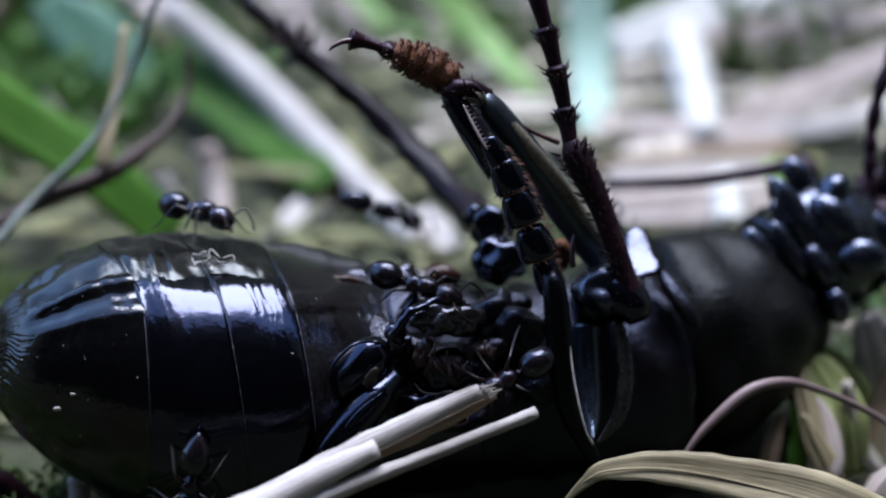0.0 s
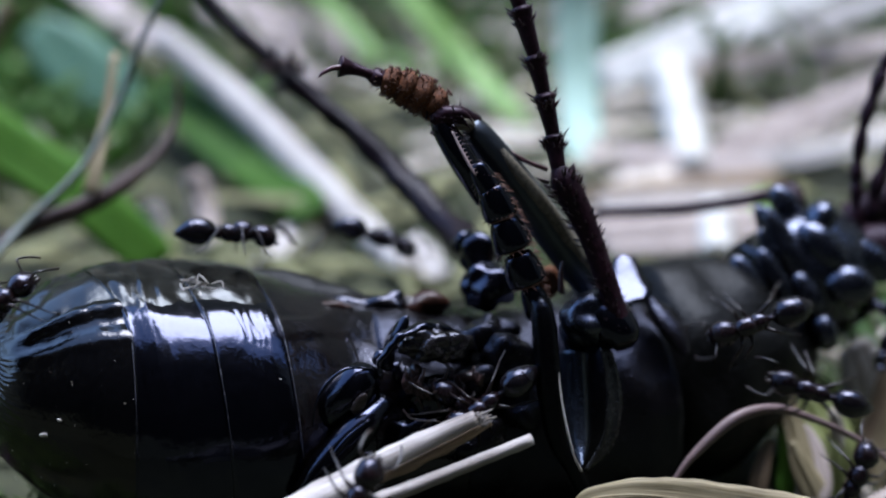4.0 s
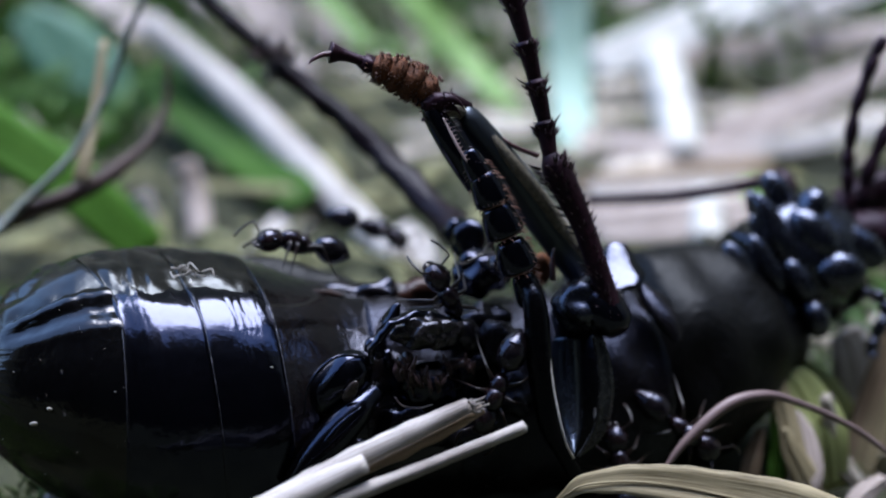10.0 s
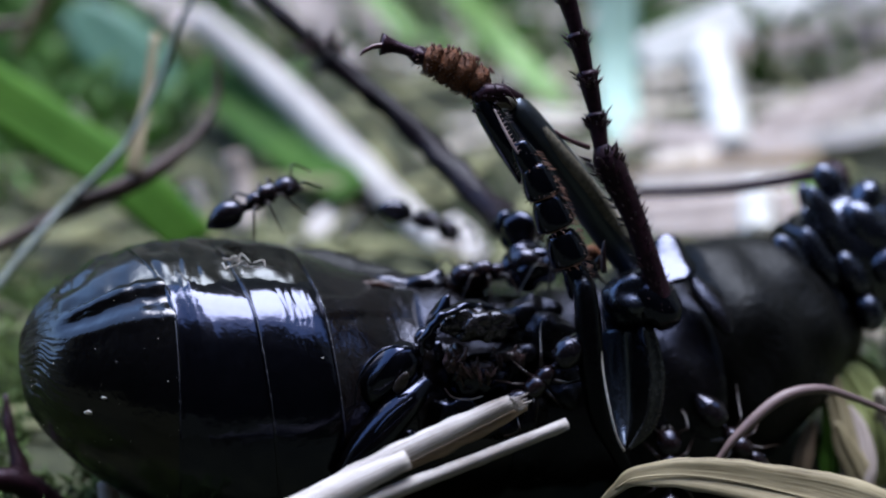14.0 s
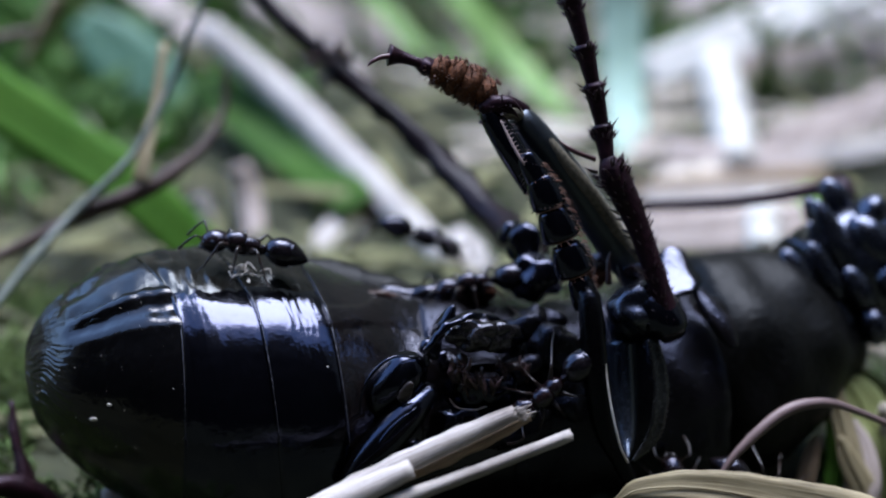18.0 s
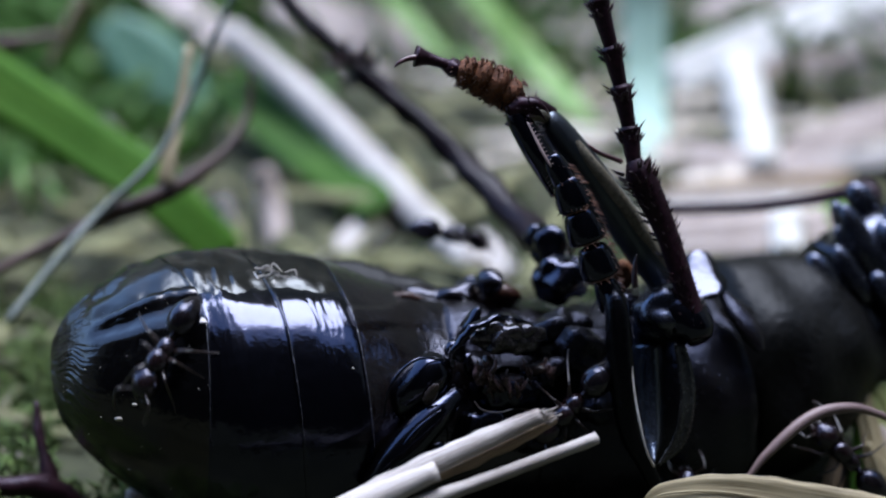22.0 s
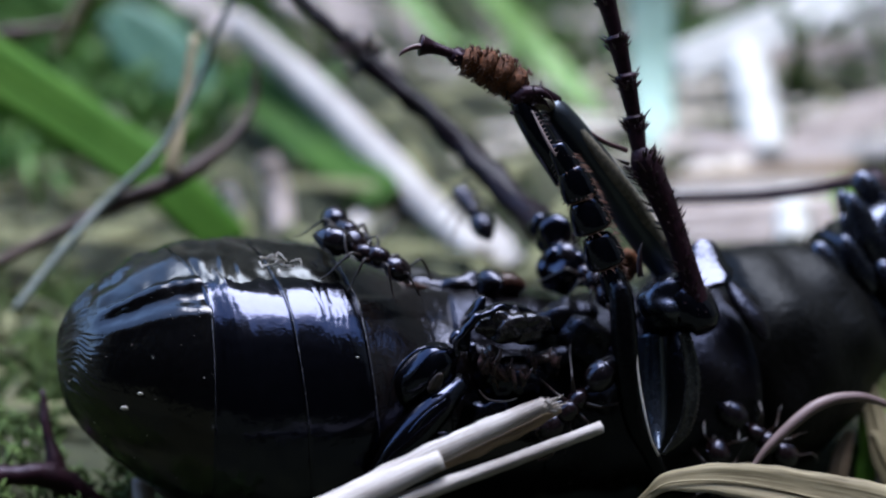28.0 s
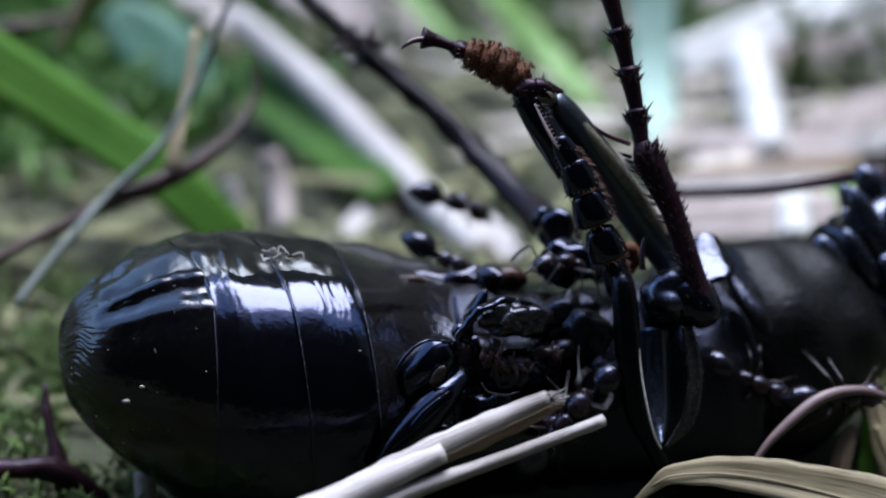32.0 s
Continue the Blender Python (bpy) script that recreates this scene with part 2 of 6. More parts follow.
def spline(pts, sub):
    """Catmull-Rom through rows of numbers."""
    p = np.asarray(pts, float)
    if len(p) == 2:
        return np.array([p[0] + (p[1] - p[0]) * k / sub for k in range(sub + 1)])
    q = np.vstack([2 * p[0] - p[1], p, 2 * p[-1] - p[-2]])
    out = []
    for i in range(1, len(q) - 2):
        a, b, c, d = q[i - 1:i + 3]
        for k in range(sub):
            t = k / sub
            out.append(0.5 * (2 * b + (c - a) * t + (2 * a - 5 * b + 4 * c - d) * t * t + (3 * b - a - 3 * c + d) * t ** 3))
    out.append(p[-1])
    return np.array(out)


class Shape:
    def __init__(self):
        self.v, self.f, self.uv = [], [], []

    def tube(self, pts, rad, n=12, sub=6, squash=1.0, up=(0, 0, 1), rough=0.0, freq=1.0):
        """A round or oval pipe along a smooth line; rad: one radius or one at each point."""
        rad = [rad] * len(pts) if np.isscalar(rad) else rad
        rows = spline([(*p, r) for p, r in zip(pts, rad)], sub)
        c, r = rows[:, :3], np.maximum(rows[:, 3], 1e-3)
        tan = np.gradient(c, axis=0)
        base, s, last = len(self.v), 0.0, c[0]
        for i in range(len(c)):
            t = unit(tan[i])
            a = np.cross(up, t)
            a = unit(a) if np.linalg.norm(a) > 1e-3 else unit(np.cross((1, 0, 0), t))
            b = np.cross(t, a)
            s += np.linalg.norm(c[i] - last)
            last = c[i]
            for k in range(n):
                w = 2 * math.pi * k / n
                d = math.cos(w) * a + math.sin(w) * b * squash
                p = c[i] + d * r[i]
                if rough:
                    p = p + d * rough * noise.noise(Vector(p) * freq)
                self.v.append(p)
                self.uv.append((s, k / n))
        m = len(c)
        for i in range(m - 1):
            for k in range(n):
                j = (k + 1) % n
                self.f.append((base + i * n + k, base + i * n + j, base + (i + 1) * n + j, base + (i + 1) * n + k))
        self.f.append(tuple(base + k for k in reversed(range(n))))
        self.f.append(tuple(base + (m - 1) * n + k for k in range(n)))
        return self

    def ball(self, c, r, axis=(1, 0, 0), up=(0, 0, 1), n=20, m=12, rough=0.0, freq=1.0):
        """An egg with half-lengths r along axis, across, and along up."""
        x = unit(axis)
        y = unit(np.cross(up, x))
        z = np.cross(x, y)
        base, c = len(self.v), np.asarray(c, float)
        for i in range(m + 1):
            w = math.pi * i / m
            for k in range(n):
                q = 2 * math.pi * k / n
                d = x * r[0] * math.cos(w) + (y * r[1] * math.cos(q) + z * r[2] * math.sin(q)) * max(math.sin(w), 1e-3)
                p = c + d
                if rough:
                    p = p + unit(d) * rough * noise.noise(Vector(p) * freq)
                self.v.append(p)
                self.uv.append((i / m * r[0] * 2, k / n))
        for i in range(m):
            for k in range(n):
                j = (k + 1) % n
                self.f.append((base + i * n + k, base + (i + 1) * n + k, base + (i + 1) * n + j, base + i * n + j))
        return self

    def spike(self, p, d, length, r, bend=(0, 0, 0)):
        p, d = np.asarray(p, float), unit(d)
        a = unit(np.cross(d, (0.3, 0.5, 0.8)))
        b = np.cross(d, a)
        base = len(self.v)
        for k in range(4):
            w = math.pi / 2 * k
            self.v.append(p + (math.cos(w) * a + math.sin(w) * b) * r)
            self.uv.append((0, k / 4))
        mid = p + d * length * 0.55 + np.asarray(bend, float) * 0.3
        for k in range(4):
            w = math.pi / 2 * k
            self.v.append(mid + (math.cos(w) * a + math.sin(w) * b) * r * 0.6)
            self.uv.append((length * 0.5, k / 4))
        self.v.append(p + d * length + np.asarray(bend, float))
        self.uv.append((length, 0))
        for k in range(4):
            j = (k + 1) % 4
            self.f.append((base + k, base + j, base + 4 + j, base + 4 + k))
            self.f.append((base + 4 + k, base + 4 + j, base + 8))
        return self

    def blade(self, pts, width, thick=0.12, fold=0.25, face=(0, -1, 0.4), sub=6, twist=0.0, ragged=0.0):
        """A leaf or flat straw of some thickness along a smooth line, folded along its middle; width: half-widths."""
        width = [width] * len(pts) if np.isscalar(width) else width
        rows = spline([(*p, w) for p, w in zip(pts, width)], sub)
        c, wd = rows[:, :3], np.maximum(rows[:, 3], 0.02)
        tan = np.gradient(c, axis=0)
        base, s, m = len(self.v), 0.0, len(rows)
        across = (-1.0, -0.55, 0.0, 0.55, 1.0)
        for i in range(m):
            t = unit(tan[i])
            a = unit(np.cross(t, face))
            nrm = np.cross(a, t)
            w = twist * i / max(m - 1, 1)
            a, nrm = a * math.cos(w) + nrm * math.sin(w), nrm * math.cos(w) - a * math.sin(w)
            s += np.linalg.norm(c[i] - c[i - 1]) if i else 0
            for side in (1, -1):
                for k in across:
                    e = 1 + (ragged * noise.noise(Vector((s * 1.3, k * 5, 7.1))) if abs(k) == 1 else 0)
                    h = thick * 0.5 * side * (1 - 0.75 * abs(k))
                    self.v.append(c[i] + a * k * wd[i] * e + nrm * (h + fold * wd[i] * abs(k)))
                    self.uv.append((s, (k + 1) / 2 * side))
        for i in range(m - 1):
            o, q = base + i * 10, base + (i + 1) * 10
            for k in range(4):
                self.f.append((o + k, o + k + 1, q + k + 1, q + k))
                self.f.append((o + 5 + k + 1, o + 5 + k, q + 5 + k, q + 5 + k + 1))
            self.f.append((o + 5, o, q, q + 5))
            self.f.append((o + 4, o + 9, q + 9, q + 4))
        for o, rev in ((base, False), (base + (m - 1) * 10, True)):
            for k in range(4):
                q = (o + k, o + 5 + k, o + 6 + k, o + k + 1)
                self.f.append(q[::-1] if rev else q)
        return self

    def data(self, name, material, origin=(0, 0, 0)):
        v = (np.array(self.v) - np.asarray(origin, float)) * MM
        me = bpy.data.meshes.new(name)
        me.from_pydata(v.tolist(), [], self.f)
        me.polygons.foreach_set("use_smooth", [True] * len(me.polygons))
        idx = np.empty(len(me.loops), int)
        me.loops.foreach_get("vertex_index", idx)
        layer = me.uv_layers.new(name="UVMap")
        layer.data.foreach_set("uv", np.array(self.uv, float)[idx].ravel())
        me.materials.append(material)
        return me


ORIGIN = {}


def thing(name, base, label, category, group="", kind=""):
    ob = new(name)
    ob.empty_display_size = 0.002
    ob.location = Vector(base) * MM
    ORIGIN[ob] = np.asarray(base, float)
    return tagged(ob, label, category, group, kind)


def part(name, shape, material, parent, label="", pivot=None):
    o = ORIGIN[parent]
    here = o if pivot is None else np.asarray(pivot, float)
    ob = new(name, shape.data(name, material, here))
    ob.parent = parent
    ob.location = Vector(here - o) * MM
    ORIGIN[ob] = here
    return tagged(ob, label)


def single(name, shape, material, label, category, group="", kind=""):
    v = np.array(shape.v)
    base = np.array((v[:, 0].mean(), v[:, 1].mean(), v[:, 2].min()))
    ob = new(name, shape.data(name, material, base))
    ob.location = Vector(base) * MM
    ORIGIN[ob] = base
    return tagged(ob, label, category, group, kind)


rnd = random.Random(7)


# ---- ground and the unseen screens added round it ----
def step_up(x, lo, hi):
    x = min(max((x - lo) / (hi - lo), 0.0), 1.0)
    return x * x * (3 - 2 * x)


def height(x, y):
    r = math.hypot(x, y)
    h = 0.7 * noise.noise(Vector((x * 0.16, y * 0.16, 0))) + 1.6 * noise.noise(Vector((x * 0.035, y * 0.035, 3)))
    h += 2.5 * math.exp(-((x + 24) ** 2 + (y - 4) ** 2) / 90)
    h += 5.0 * math.exp(-((x + 22) ** 2 + (y + 16) ** 2) / 60)
    h -= 1.2 * math.exp(-((x + 4) ** 2 / 260 + (y - 5) ** 2 / 60))
    return h * min(1, 400 / max(r, 1)) - 0.5


def ground():
    s = Shape()
    k = 110
    line = [math.sinh(6.2 * i / k) / math.sinh(6.2) * 4000 for i in range(-k, k + 1)]
    m = len(line)
    for y in line:
        for x in line:
            s.v.append((x, y + 20, height(x, y + 20)))
            s.uv.append((x, y))
    for j in range(m - 1):
        for i in range(m - 1):
            s.f.append((j * m + i, j * m + i + 1, (j + 1) * m + i + 1, (j + 1) * m + i))
    ob = new("ground", s.data("ground", SOIL))
    tagged(ob, "dark mossy soil under dry grass", "ground", kind="structure")
    n = 96
    # Two unseen walls, added to block low sky and shape reflections.
    for lo, hi, mat, label in ((-6, 54, SCREEN_PALE, "unseen straw-coloured screen added round the back for reflections"), (54, 90, SCREEN_DARK, "unseen dark screen added in front to shade the spot")):
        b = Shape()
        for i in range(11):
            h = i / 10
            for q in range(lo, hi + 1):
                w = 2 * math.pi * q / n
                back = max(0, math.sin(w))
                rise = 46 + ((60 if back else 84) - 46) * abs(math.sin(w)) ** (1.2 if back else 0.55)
                # Lowered at the back left so that sky reaches the tail.
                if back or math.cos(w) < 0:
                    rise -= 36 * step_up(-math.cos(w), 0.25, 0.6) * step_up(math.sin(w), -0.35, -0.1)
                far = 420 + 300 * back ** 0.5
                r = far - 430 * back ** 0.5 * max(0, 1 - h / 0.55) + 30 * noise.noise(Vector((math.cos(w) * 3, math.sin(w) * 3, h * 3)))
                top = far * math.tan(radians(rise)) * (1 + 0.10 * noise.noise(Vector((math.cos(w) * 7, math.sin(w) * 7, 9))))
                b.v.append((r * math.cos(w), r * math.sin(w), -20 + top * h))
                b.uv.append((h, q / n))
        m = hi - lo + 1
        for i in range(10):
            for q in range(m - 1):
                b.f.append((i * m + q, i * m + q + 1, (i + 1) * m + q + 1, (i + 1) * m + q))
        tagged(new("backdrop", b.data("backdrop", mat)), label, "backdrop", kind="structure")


# ---- the beetle ----
BODY = [  # axis of the body from the tail to the front: place and radius
    ((-15.44, 2.08, 7.87), 0.1), ((-15.16, 2.07, 7.85), 1.60), ((-14.38, 2.10, 7.66), 2.78), ((-13.04, 2.17, 7.31), 4.03), ((-11.14, 2.41, 6.83), 5.23), ((-8.93, 2.72, 6.27), 5.94),
    ((-6.66, 3.04, 6.00), 6.01), ((-4.36, 3.43, 5.60), 5.97), ((-2.00, 3.73, 5.28), 5.3), ((0.39, 4.13, 4.95), 4.9), ((2.82, 4.46, 4.69), 4.6)]


def bump_at(w, centre, width):
    return math.exp(-((w - centre) / width) ** 2)


def margin_edge(t):
    """Angle round the body at which the glossy belly meets its dull side margin."""
    return 117 - 10 * step_up(t, 0.22, 0.44) - 3 * step_up(t, 0.55, 0.7)


def tail_relief(t, q, w):
    edge = margin_edge(t)
    r = -0.12 * (1 - step_up(w, edge - 4, edge + 9)) * step_up(t, 0.16, 0.3)
    along = step_up(t, 0.22, 0.32)
    r += along * (0.13 * bump_at(w, edge + 4, 4.0) - 0.15 * bump_at(w, edge + 12, 5.0) + 0.08 * bump_at(w, edge + 21, 4.5))
    fine = math.exp(-(t / 0.235) ** 6) * step_up(t, 0.01, 0.06)
    ang = math.radians(w) * 17 + 1.6 * noise.noise(Vector((t * 14, w * 0.04, 2)))
    r += fine * (0.17 * abs(noise.noise(Vector((ang, t * 9, 0)))) + 0.05 * noise.noise(Vector((ang * 2.3, t * 26, 4))))
    r += 0.05 * along * noise.noise(Vector((t * 45, w * 0.10, 1))) * bump_at(w, edge + 6, 14)
    return r


def middle_relief(t, q, w):
    edge = margin_edge(t)
    r = -0.15 * (1 - step_up(w, edge - 2, edge + 13))
    r += 0.05 * bump_at(w, edge + 2, 2.5) * (0.5 + noise.noise(Vector((t * 60, 3, 1))))
    return r + 0.07 * math.sin(math.pi * q) - 0.02 + 0.012 * noise.noise(Vector((t * 70, w * 0.12, 6)))


def cracked_relief(t, q, w):
    edge = margin_edge(t)
    r = -0.13 * (1 - step_up(w, edge - 2, edge + 9)) + 0.05 * math.sin(math.pi * q)
    worn = bump_at(q, 0.52, 0.22) * bump_at(w, edge + 14, 18)
    lines = abs(noise.noise(Vector((q * 9 + 0.7 * noise.noise(Vector((w * 0.10, q * 5, 3))), w * 0.045, 8))))
    return r - 0.09 * worn + 0.10 * worn * lines


def waist_relief(t, q, w):
    """A smooth sloping shelf along the upper flank, with a sharp drop below it."""
    low = 122 - 100 * (min(max(t, 0.72), 0.9) - 0.72)
    wide = 6 + 8 * step_up(t, 0.77, 0.83)
    top = low - wide
    d = min(max(w - top, 0), wide)
    fall = 0.004 + 0.020 * step_up(t, 0.75, 0.83)
    r = 0.14 * step_up(w, top - 3, top) - fall * d - 0.12 * step_up(w, low, low + 4)
    r += (fall * wide - 0.02) * step_up(w, low + 10, low + 50)
    r += 0.05 * noise.noise(Vector((t * 48, w * 0.11, 2))) * bump_at(t, 0.85, 0.03) * bump_at(w, 104, 6)
    return r + 0.02 * noise.noise(Vector((t * 30, w * 0.05, 5))) * step_up(w, 112, 125)


def margin_relief(t, q, w):
    """A dull side plate: proud over its own strip, sunk under the belly plate elsewhere."""
    edge = margin_edge(t)
    own = step_up(w, 30, 46) * (1 - step_up(w, edge + 8, edge + 16))
    r = 0.02 * own - 0.30 * (1 - own) + 0.05 * math.sin(math.pi * q) - 0.10 * step_up(w, edge - 10, edge + 8)
    r -= 0.08 * bump_at(w, edge - 19, 7) * math.sin(math.pi * q)
    return r + own * (0.15 * noise.noise(Vector((t * 26, w * 0.07, 4))) + 0.03 * noise.noise(Vector((t * 80, w * 0.2, 7))))


BODY_ROWS = spline([(*p, r) for p, r in BODY], 40)
BODY_TANS = np.gradient(BODY_ROWS[:, :3], axis=0)
BODY_TANS = np.array([unit(BODY_TANS[max(0, k - 12):k + 13].mean(axis=0)) for k in range(len(BODY_ROWS))])


@functools.lru_cache(maxsize=4096)
def body_frame(t):
    """Centre, radius and the two directions across the body at a place on its axis."""
    m = len(BODY_ROWS) - 1
    x = min(max(t, 0), 1) * m
    k = min(int(x), m - 1)
    row = BODY_ROWS[k] + (BODY_ROWS[k + 1] - BODY_ROWS[k]) * (x - k)
    tan = unit(BODY_TANS[k] + (BODY_TANS[k + 1] - BODY_TANS[k]) * (x - k) + np.array((0.05, 0.16, 0.15 * min(1, t * 4))))
    a = unit(np.cross((0, 0, 1), tan))
    return row[:3], row[3], a, np.cross(tan, a)


def lean_of(deg):
    """How much of a seam's slant is reached at an angle round the body."""
    return (1 - step_up(deg, 76, 128)) * step_up(deg, 0, 40)


def body_piece(t0, t1, steps, proud, lip=0.0, n=56, relief=None, slant0=0.0, slant1=0.0):
    """A closed ring of the body shell between two places on the axis, each a little proud of the next.
    slant: how far the seam leans to the tail on the side margin."""
    s = Shape()
    for i in range(steps + 1):
        q = i / steps
        edge = lip * (math.exp(-q * 60) - 0.8 * math.exp(-(1 - q) * 60))
        for j in range(n):
            w = 2 * math.pi * j / n
            deg = math.degrees(w)
            side = lean_of(deg)
            t = t0 - slant0 * side + (t1 - slant1 * side - t0 + slant0 * side) * q
            centre, r, a, b = body_frame(t)
            r += proud + edge
            p0 = centre + (math.cos(w) * a + math.sin(w) * b) * r
            r += min(1, t * 8) * (0.03 * noise.noise(Vector(p0) * 0.55) + 0.012 * noise.noise(Vector((p0[0] * 0.8, p0[1] * 2.2, p0[2] * 2.2 + 9))))
            if relief:
                r += relief(t, q, deg)
            # the belly is a little flattened
            flat = 1 - 0.05 * max(0, math.sin(w)) ** 4
            s.v.append(centre + (math.cos(w) * a * 1.04 + math.sin(w) * b * flat) * r)
            s.uv.append((t * 30, j / n))
    for i in range(steps):
        for j in range(n):
            k = (j + 1) % n
            s.f.append((i * n + j, i * n + k, (i + 1) * n + k, (i + 1) * n + j))
    s.f.append(tuple(reversed(range(n))))
    s.f.append(tuple(steps * n + j for j in range(n)))
    return s


def seam_edge(t, slant, relief, lift):
    """The glint along a belly plate's seam, drawn as a thin pale tube."""
    pts, rad = [], []
    for k in range(60):
        deg = 104 + 66 * k / 59
        centre, r, a, b = body_frame(t - slant * lean_of(deg))
        w = math.radians(deg)
        r += lift + relief(t, 0.0, deg)
        flat = 1 - 0.05 * max(0, math.sin(w)) ** 4
        pts.append(centre + (math.cos(w) * a * 1.04 + math.sin(w) * b * flat) * r)
        rad.append(0.006 + 0.018 * abs(noise.noise(Vector((deg * 0.11, t * 40, 2)))) + 0.014 * bump_at(deg, 138, 16))
    return Shape().tube(pts, rad, 6, 2)


def spines_along(s, a, b, ra, rb, count, length, r, seed, lean=0.6, spread=360, centre=0):
    """Spines on a limb from a to b, leaning towards b."""
    q = random.Random(seed)
    a, b = np.asarray(a, float), np.asarray(b, float)
    t = unit(b - a)
    u = unit(np.cross(t, (0, 1, 0.2)))
    w = np.cross(t, u)
    for _ in range(count):
        k = q.random()
        an = radians(centre + (q.random() - 0.5) * spread)
        d = u * math.cos(an) + w * math.sin(an)
        p = a + (b - a) * k + d * (ra + (rb - ra) * k) * 0.92
        s.spike(p, d + t * lean, length * (0.6 + 0.7 * q.random()), r)
    return s


def beetle():
    z0 = (-6.66, 3.02, 5.93)
    bug = thing("beetle", (z0[0], z0[1], -0.5), "dead glossy black ground beetle lying on its back in the grass", "beetle")
    # abdomen: a core, the overlapping belly plates and their dull side margins
    core = part("abdomen", body_piece(0.06, 0.84, 40, -0.45), CHITIN, bug, "glossy black abdomen")
    plates = ((0.0, 0.450, 130, 0.0, 480, tail_relief, 0.0, 0.055, CHITIN_TAIL, "wrinkled black tail plate"),
              (0.450, 0.597, 60, 0.07, 240, middle_relief, 0.055, 0.022, CHITIN, "glossy black belly plate"),
              (0.597, 0.712, 70, 0.07, 240, cracked_relief, 0.022, 0.014, CHITIN, "glossy black belly plate with fine cracks"))
    for t0, t1, steps, lip, n, relief, sl0, sl1, mat, label in plates:
        part("belly_plate", body_piece(t0, t1 + 0.005, steps, 0.03, lip, n, relief, sl0, sl1), mat, core, label)
        part("side_plate", body_piece(max(t0, 0.17), t1 + 0.004, 40, 0.0, 0.06 if t0 else 0.0, 160, margin_relief, sl0, sl1), MARGIN, core, "dull olive-black side margin")
    for t, slant, relief in ((0.452, 0.055, middle_relief), (0.599, 0.022, cracked_relief), (0.714, 0.014, waist_relief)):
        part("plate_edge", seam_edge(t, slant, relief, 0.10), SEAM_GLINT, core, "thin pale line painting the glint on a plate's edge")
    part("belly_plate", body_piece(0.712, 0.836, 70, -0.02, 0.06, 240, waist_relief, 0.014, 0.0), WAIST, core, "worn brownish-black belly plate")
    part("belly_plate", body_piece(0.825, 1.0, 40, -0.08, 0.06, 120, waist_relief), WAIST, core, "worn brownish-black last belly plate")
    part("far_margin", Shape().tube([(-6.88, 5.66, 10.30), (-5.03, 6.19, 10.15), (-3.12, 6.08, 9.85), (-1.21, 5.91, 9.45), (0.47, 5.73, 9.0), (2.14, 5.49, 8.60)], [0.3, 0.6, 0.7, 0.65, 0.6, 0.4], 18, 10, 0.6, (0, -0.4, 1), rough=0.25, freq=0.9), CHITIN_MATT, core, "brownish far edge of the wing case")
    dust = Shape()
    q = random.Random(17)
    rows = spline([(*p, r) for p, r in BODY], 20)
    for k in range(130):
        row = rows[int(len(rows) * (0.2 + 0.62 * q.random()))]
        w = q.uniform(-0.9, 1.1)
        d = unit((q.uniform(-0.1, 0.1), -math.cos(w), math.sin(w)))
        z = q.uniform(0.008, 0.018) if k > 5 else q.uniform(0.022, 0.035)
        dust.ball(row[:3] + d * (row[3] + 0.05), (z, z * q.uniform(.5, 1.5), z * 0.6), (q.uniform(-1, 1), 0.1, q.uniform(-1, 1)), n=6, m=4)
    for c, z in (((-11.79, -2.02, 7.57), 0.16), ((-11.15, -2.13, 8.25), 0.10), ((-8.69, -2.46, 9.08), 0.045), ((-3.17, -1.38, 9.37), 0.05)):
        dust.ball(c, (z, z * 0.35, z * 0.6), (0.9, 0, -0.3), n=8, m=5, rough=z * 0.5, freq=6.0)
    part("dust", dust, RIM, core, "white specks of dust")
    tuft = Shape()
    c = np.array((-6.45, 1.31, 12.12))
    for k in range(16):
        p = c + (q.uniform(-.65, .65), q.uniform(-.3, .3), q.uniform(-.25, .05))
        tuft.blade([p, p + (q.uniform(-.4, .4), q.uniform(-.3, .3), q.uniform(-.1, .35)), p + (q.uniform(-.5, .5), q.uniform(-.3, .3), q.uniform(-.2, .15))], [0.02, 0.035, 0.015], 0.02, 0.2, sub=3)
    part("debris", tuft, RIM, core, "shreds of pale debris")
    # thorax
    t1 = Shape().tube([(-0.10, 3.88, 5.14), (2.80, 4.24, 4.95), (5.73, 4.50, 4.80), (8.97, 5.04, 4.79), (11.80, 5.75, 4.96)],
                      [4.4, 4.3, 4.2, 4.6, 4.6], 32, 8, rough=0.5, freq=0.7)
    thorax = part("thorax", t1, CHITIN_WORN, bug, "lumpy black underside of the thorax")
    pr = Shape().tube([(11.06, 6.62, 5.49), (12.25, 6.89, 5.36), (14.15, 7.36, 5.20), (16.36, 8.11, 5.46), (18.09, 8.89, 5.79), (19.57, 9.64, 6.31)],
                      [2.6, 4.6, 5.0, 4.4, 3.4, 2.2], 48, 12, rough=0.45, freq=0.45)
    part("pronotum", pr, CHITIN_MATT, bug, "dull black rounded pronotum")
    return bug, core, thorax


ground()
bug, core, thorax = beetle()


def limb(name, pts, rad, mat, parent, label="", squash=1.0, rough=0.0):
    return part(name, Shape().tube(pts, rad, 14, 6, squash, (0, -1, 0.3), rough, 2.0), mat, parent, label)


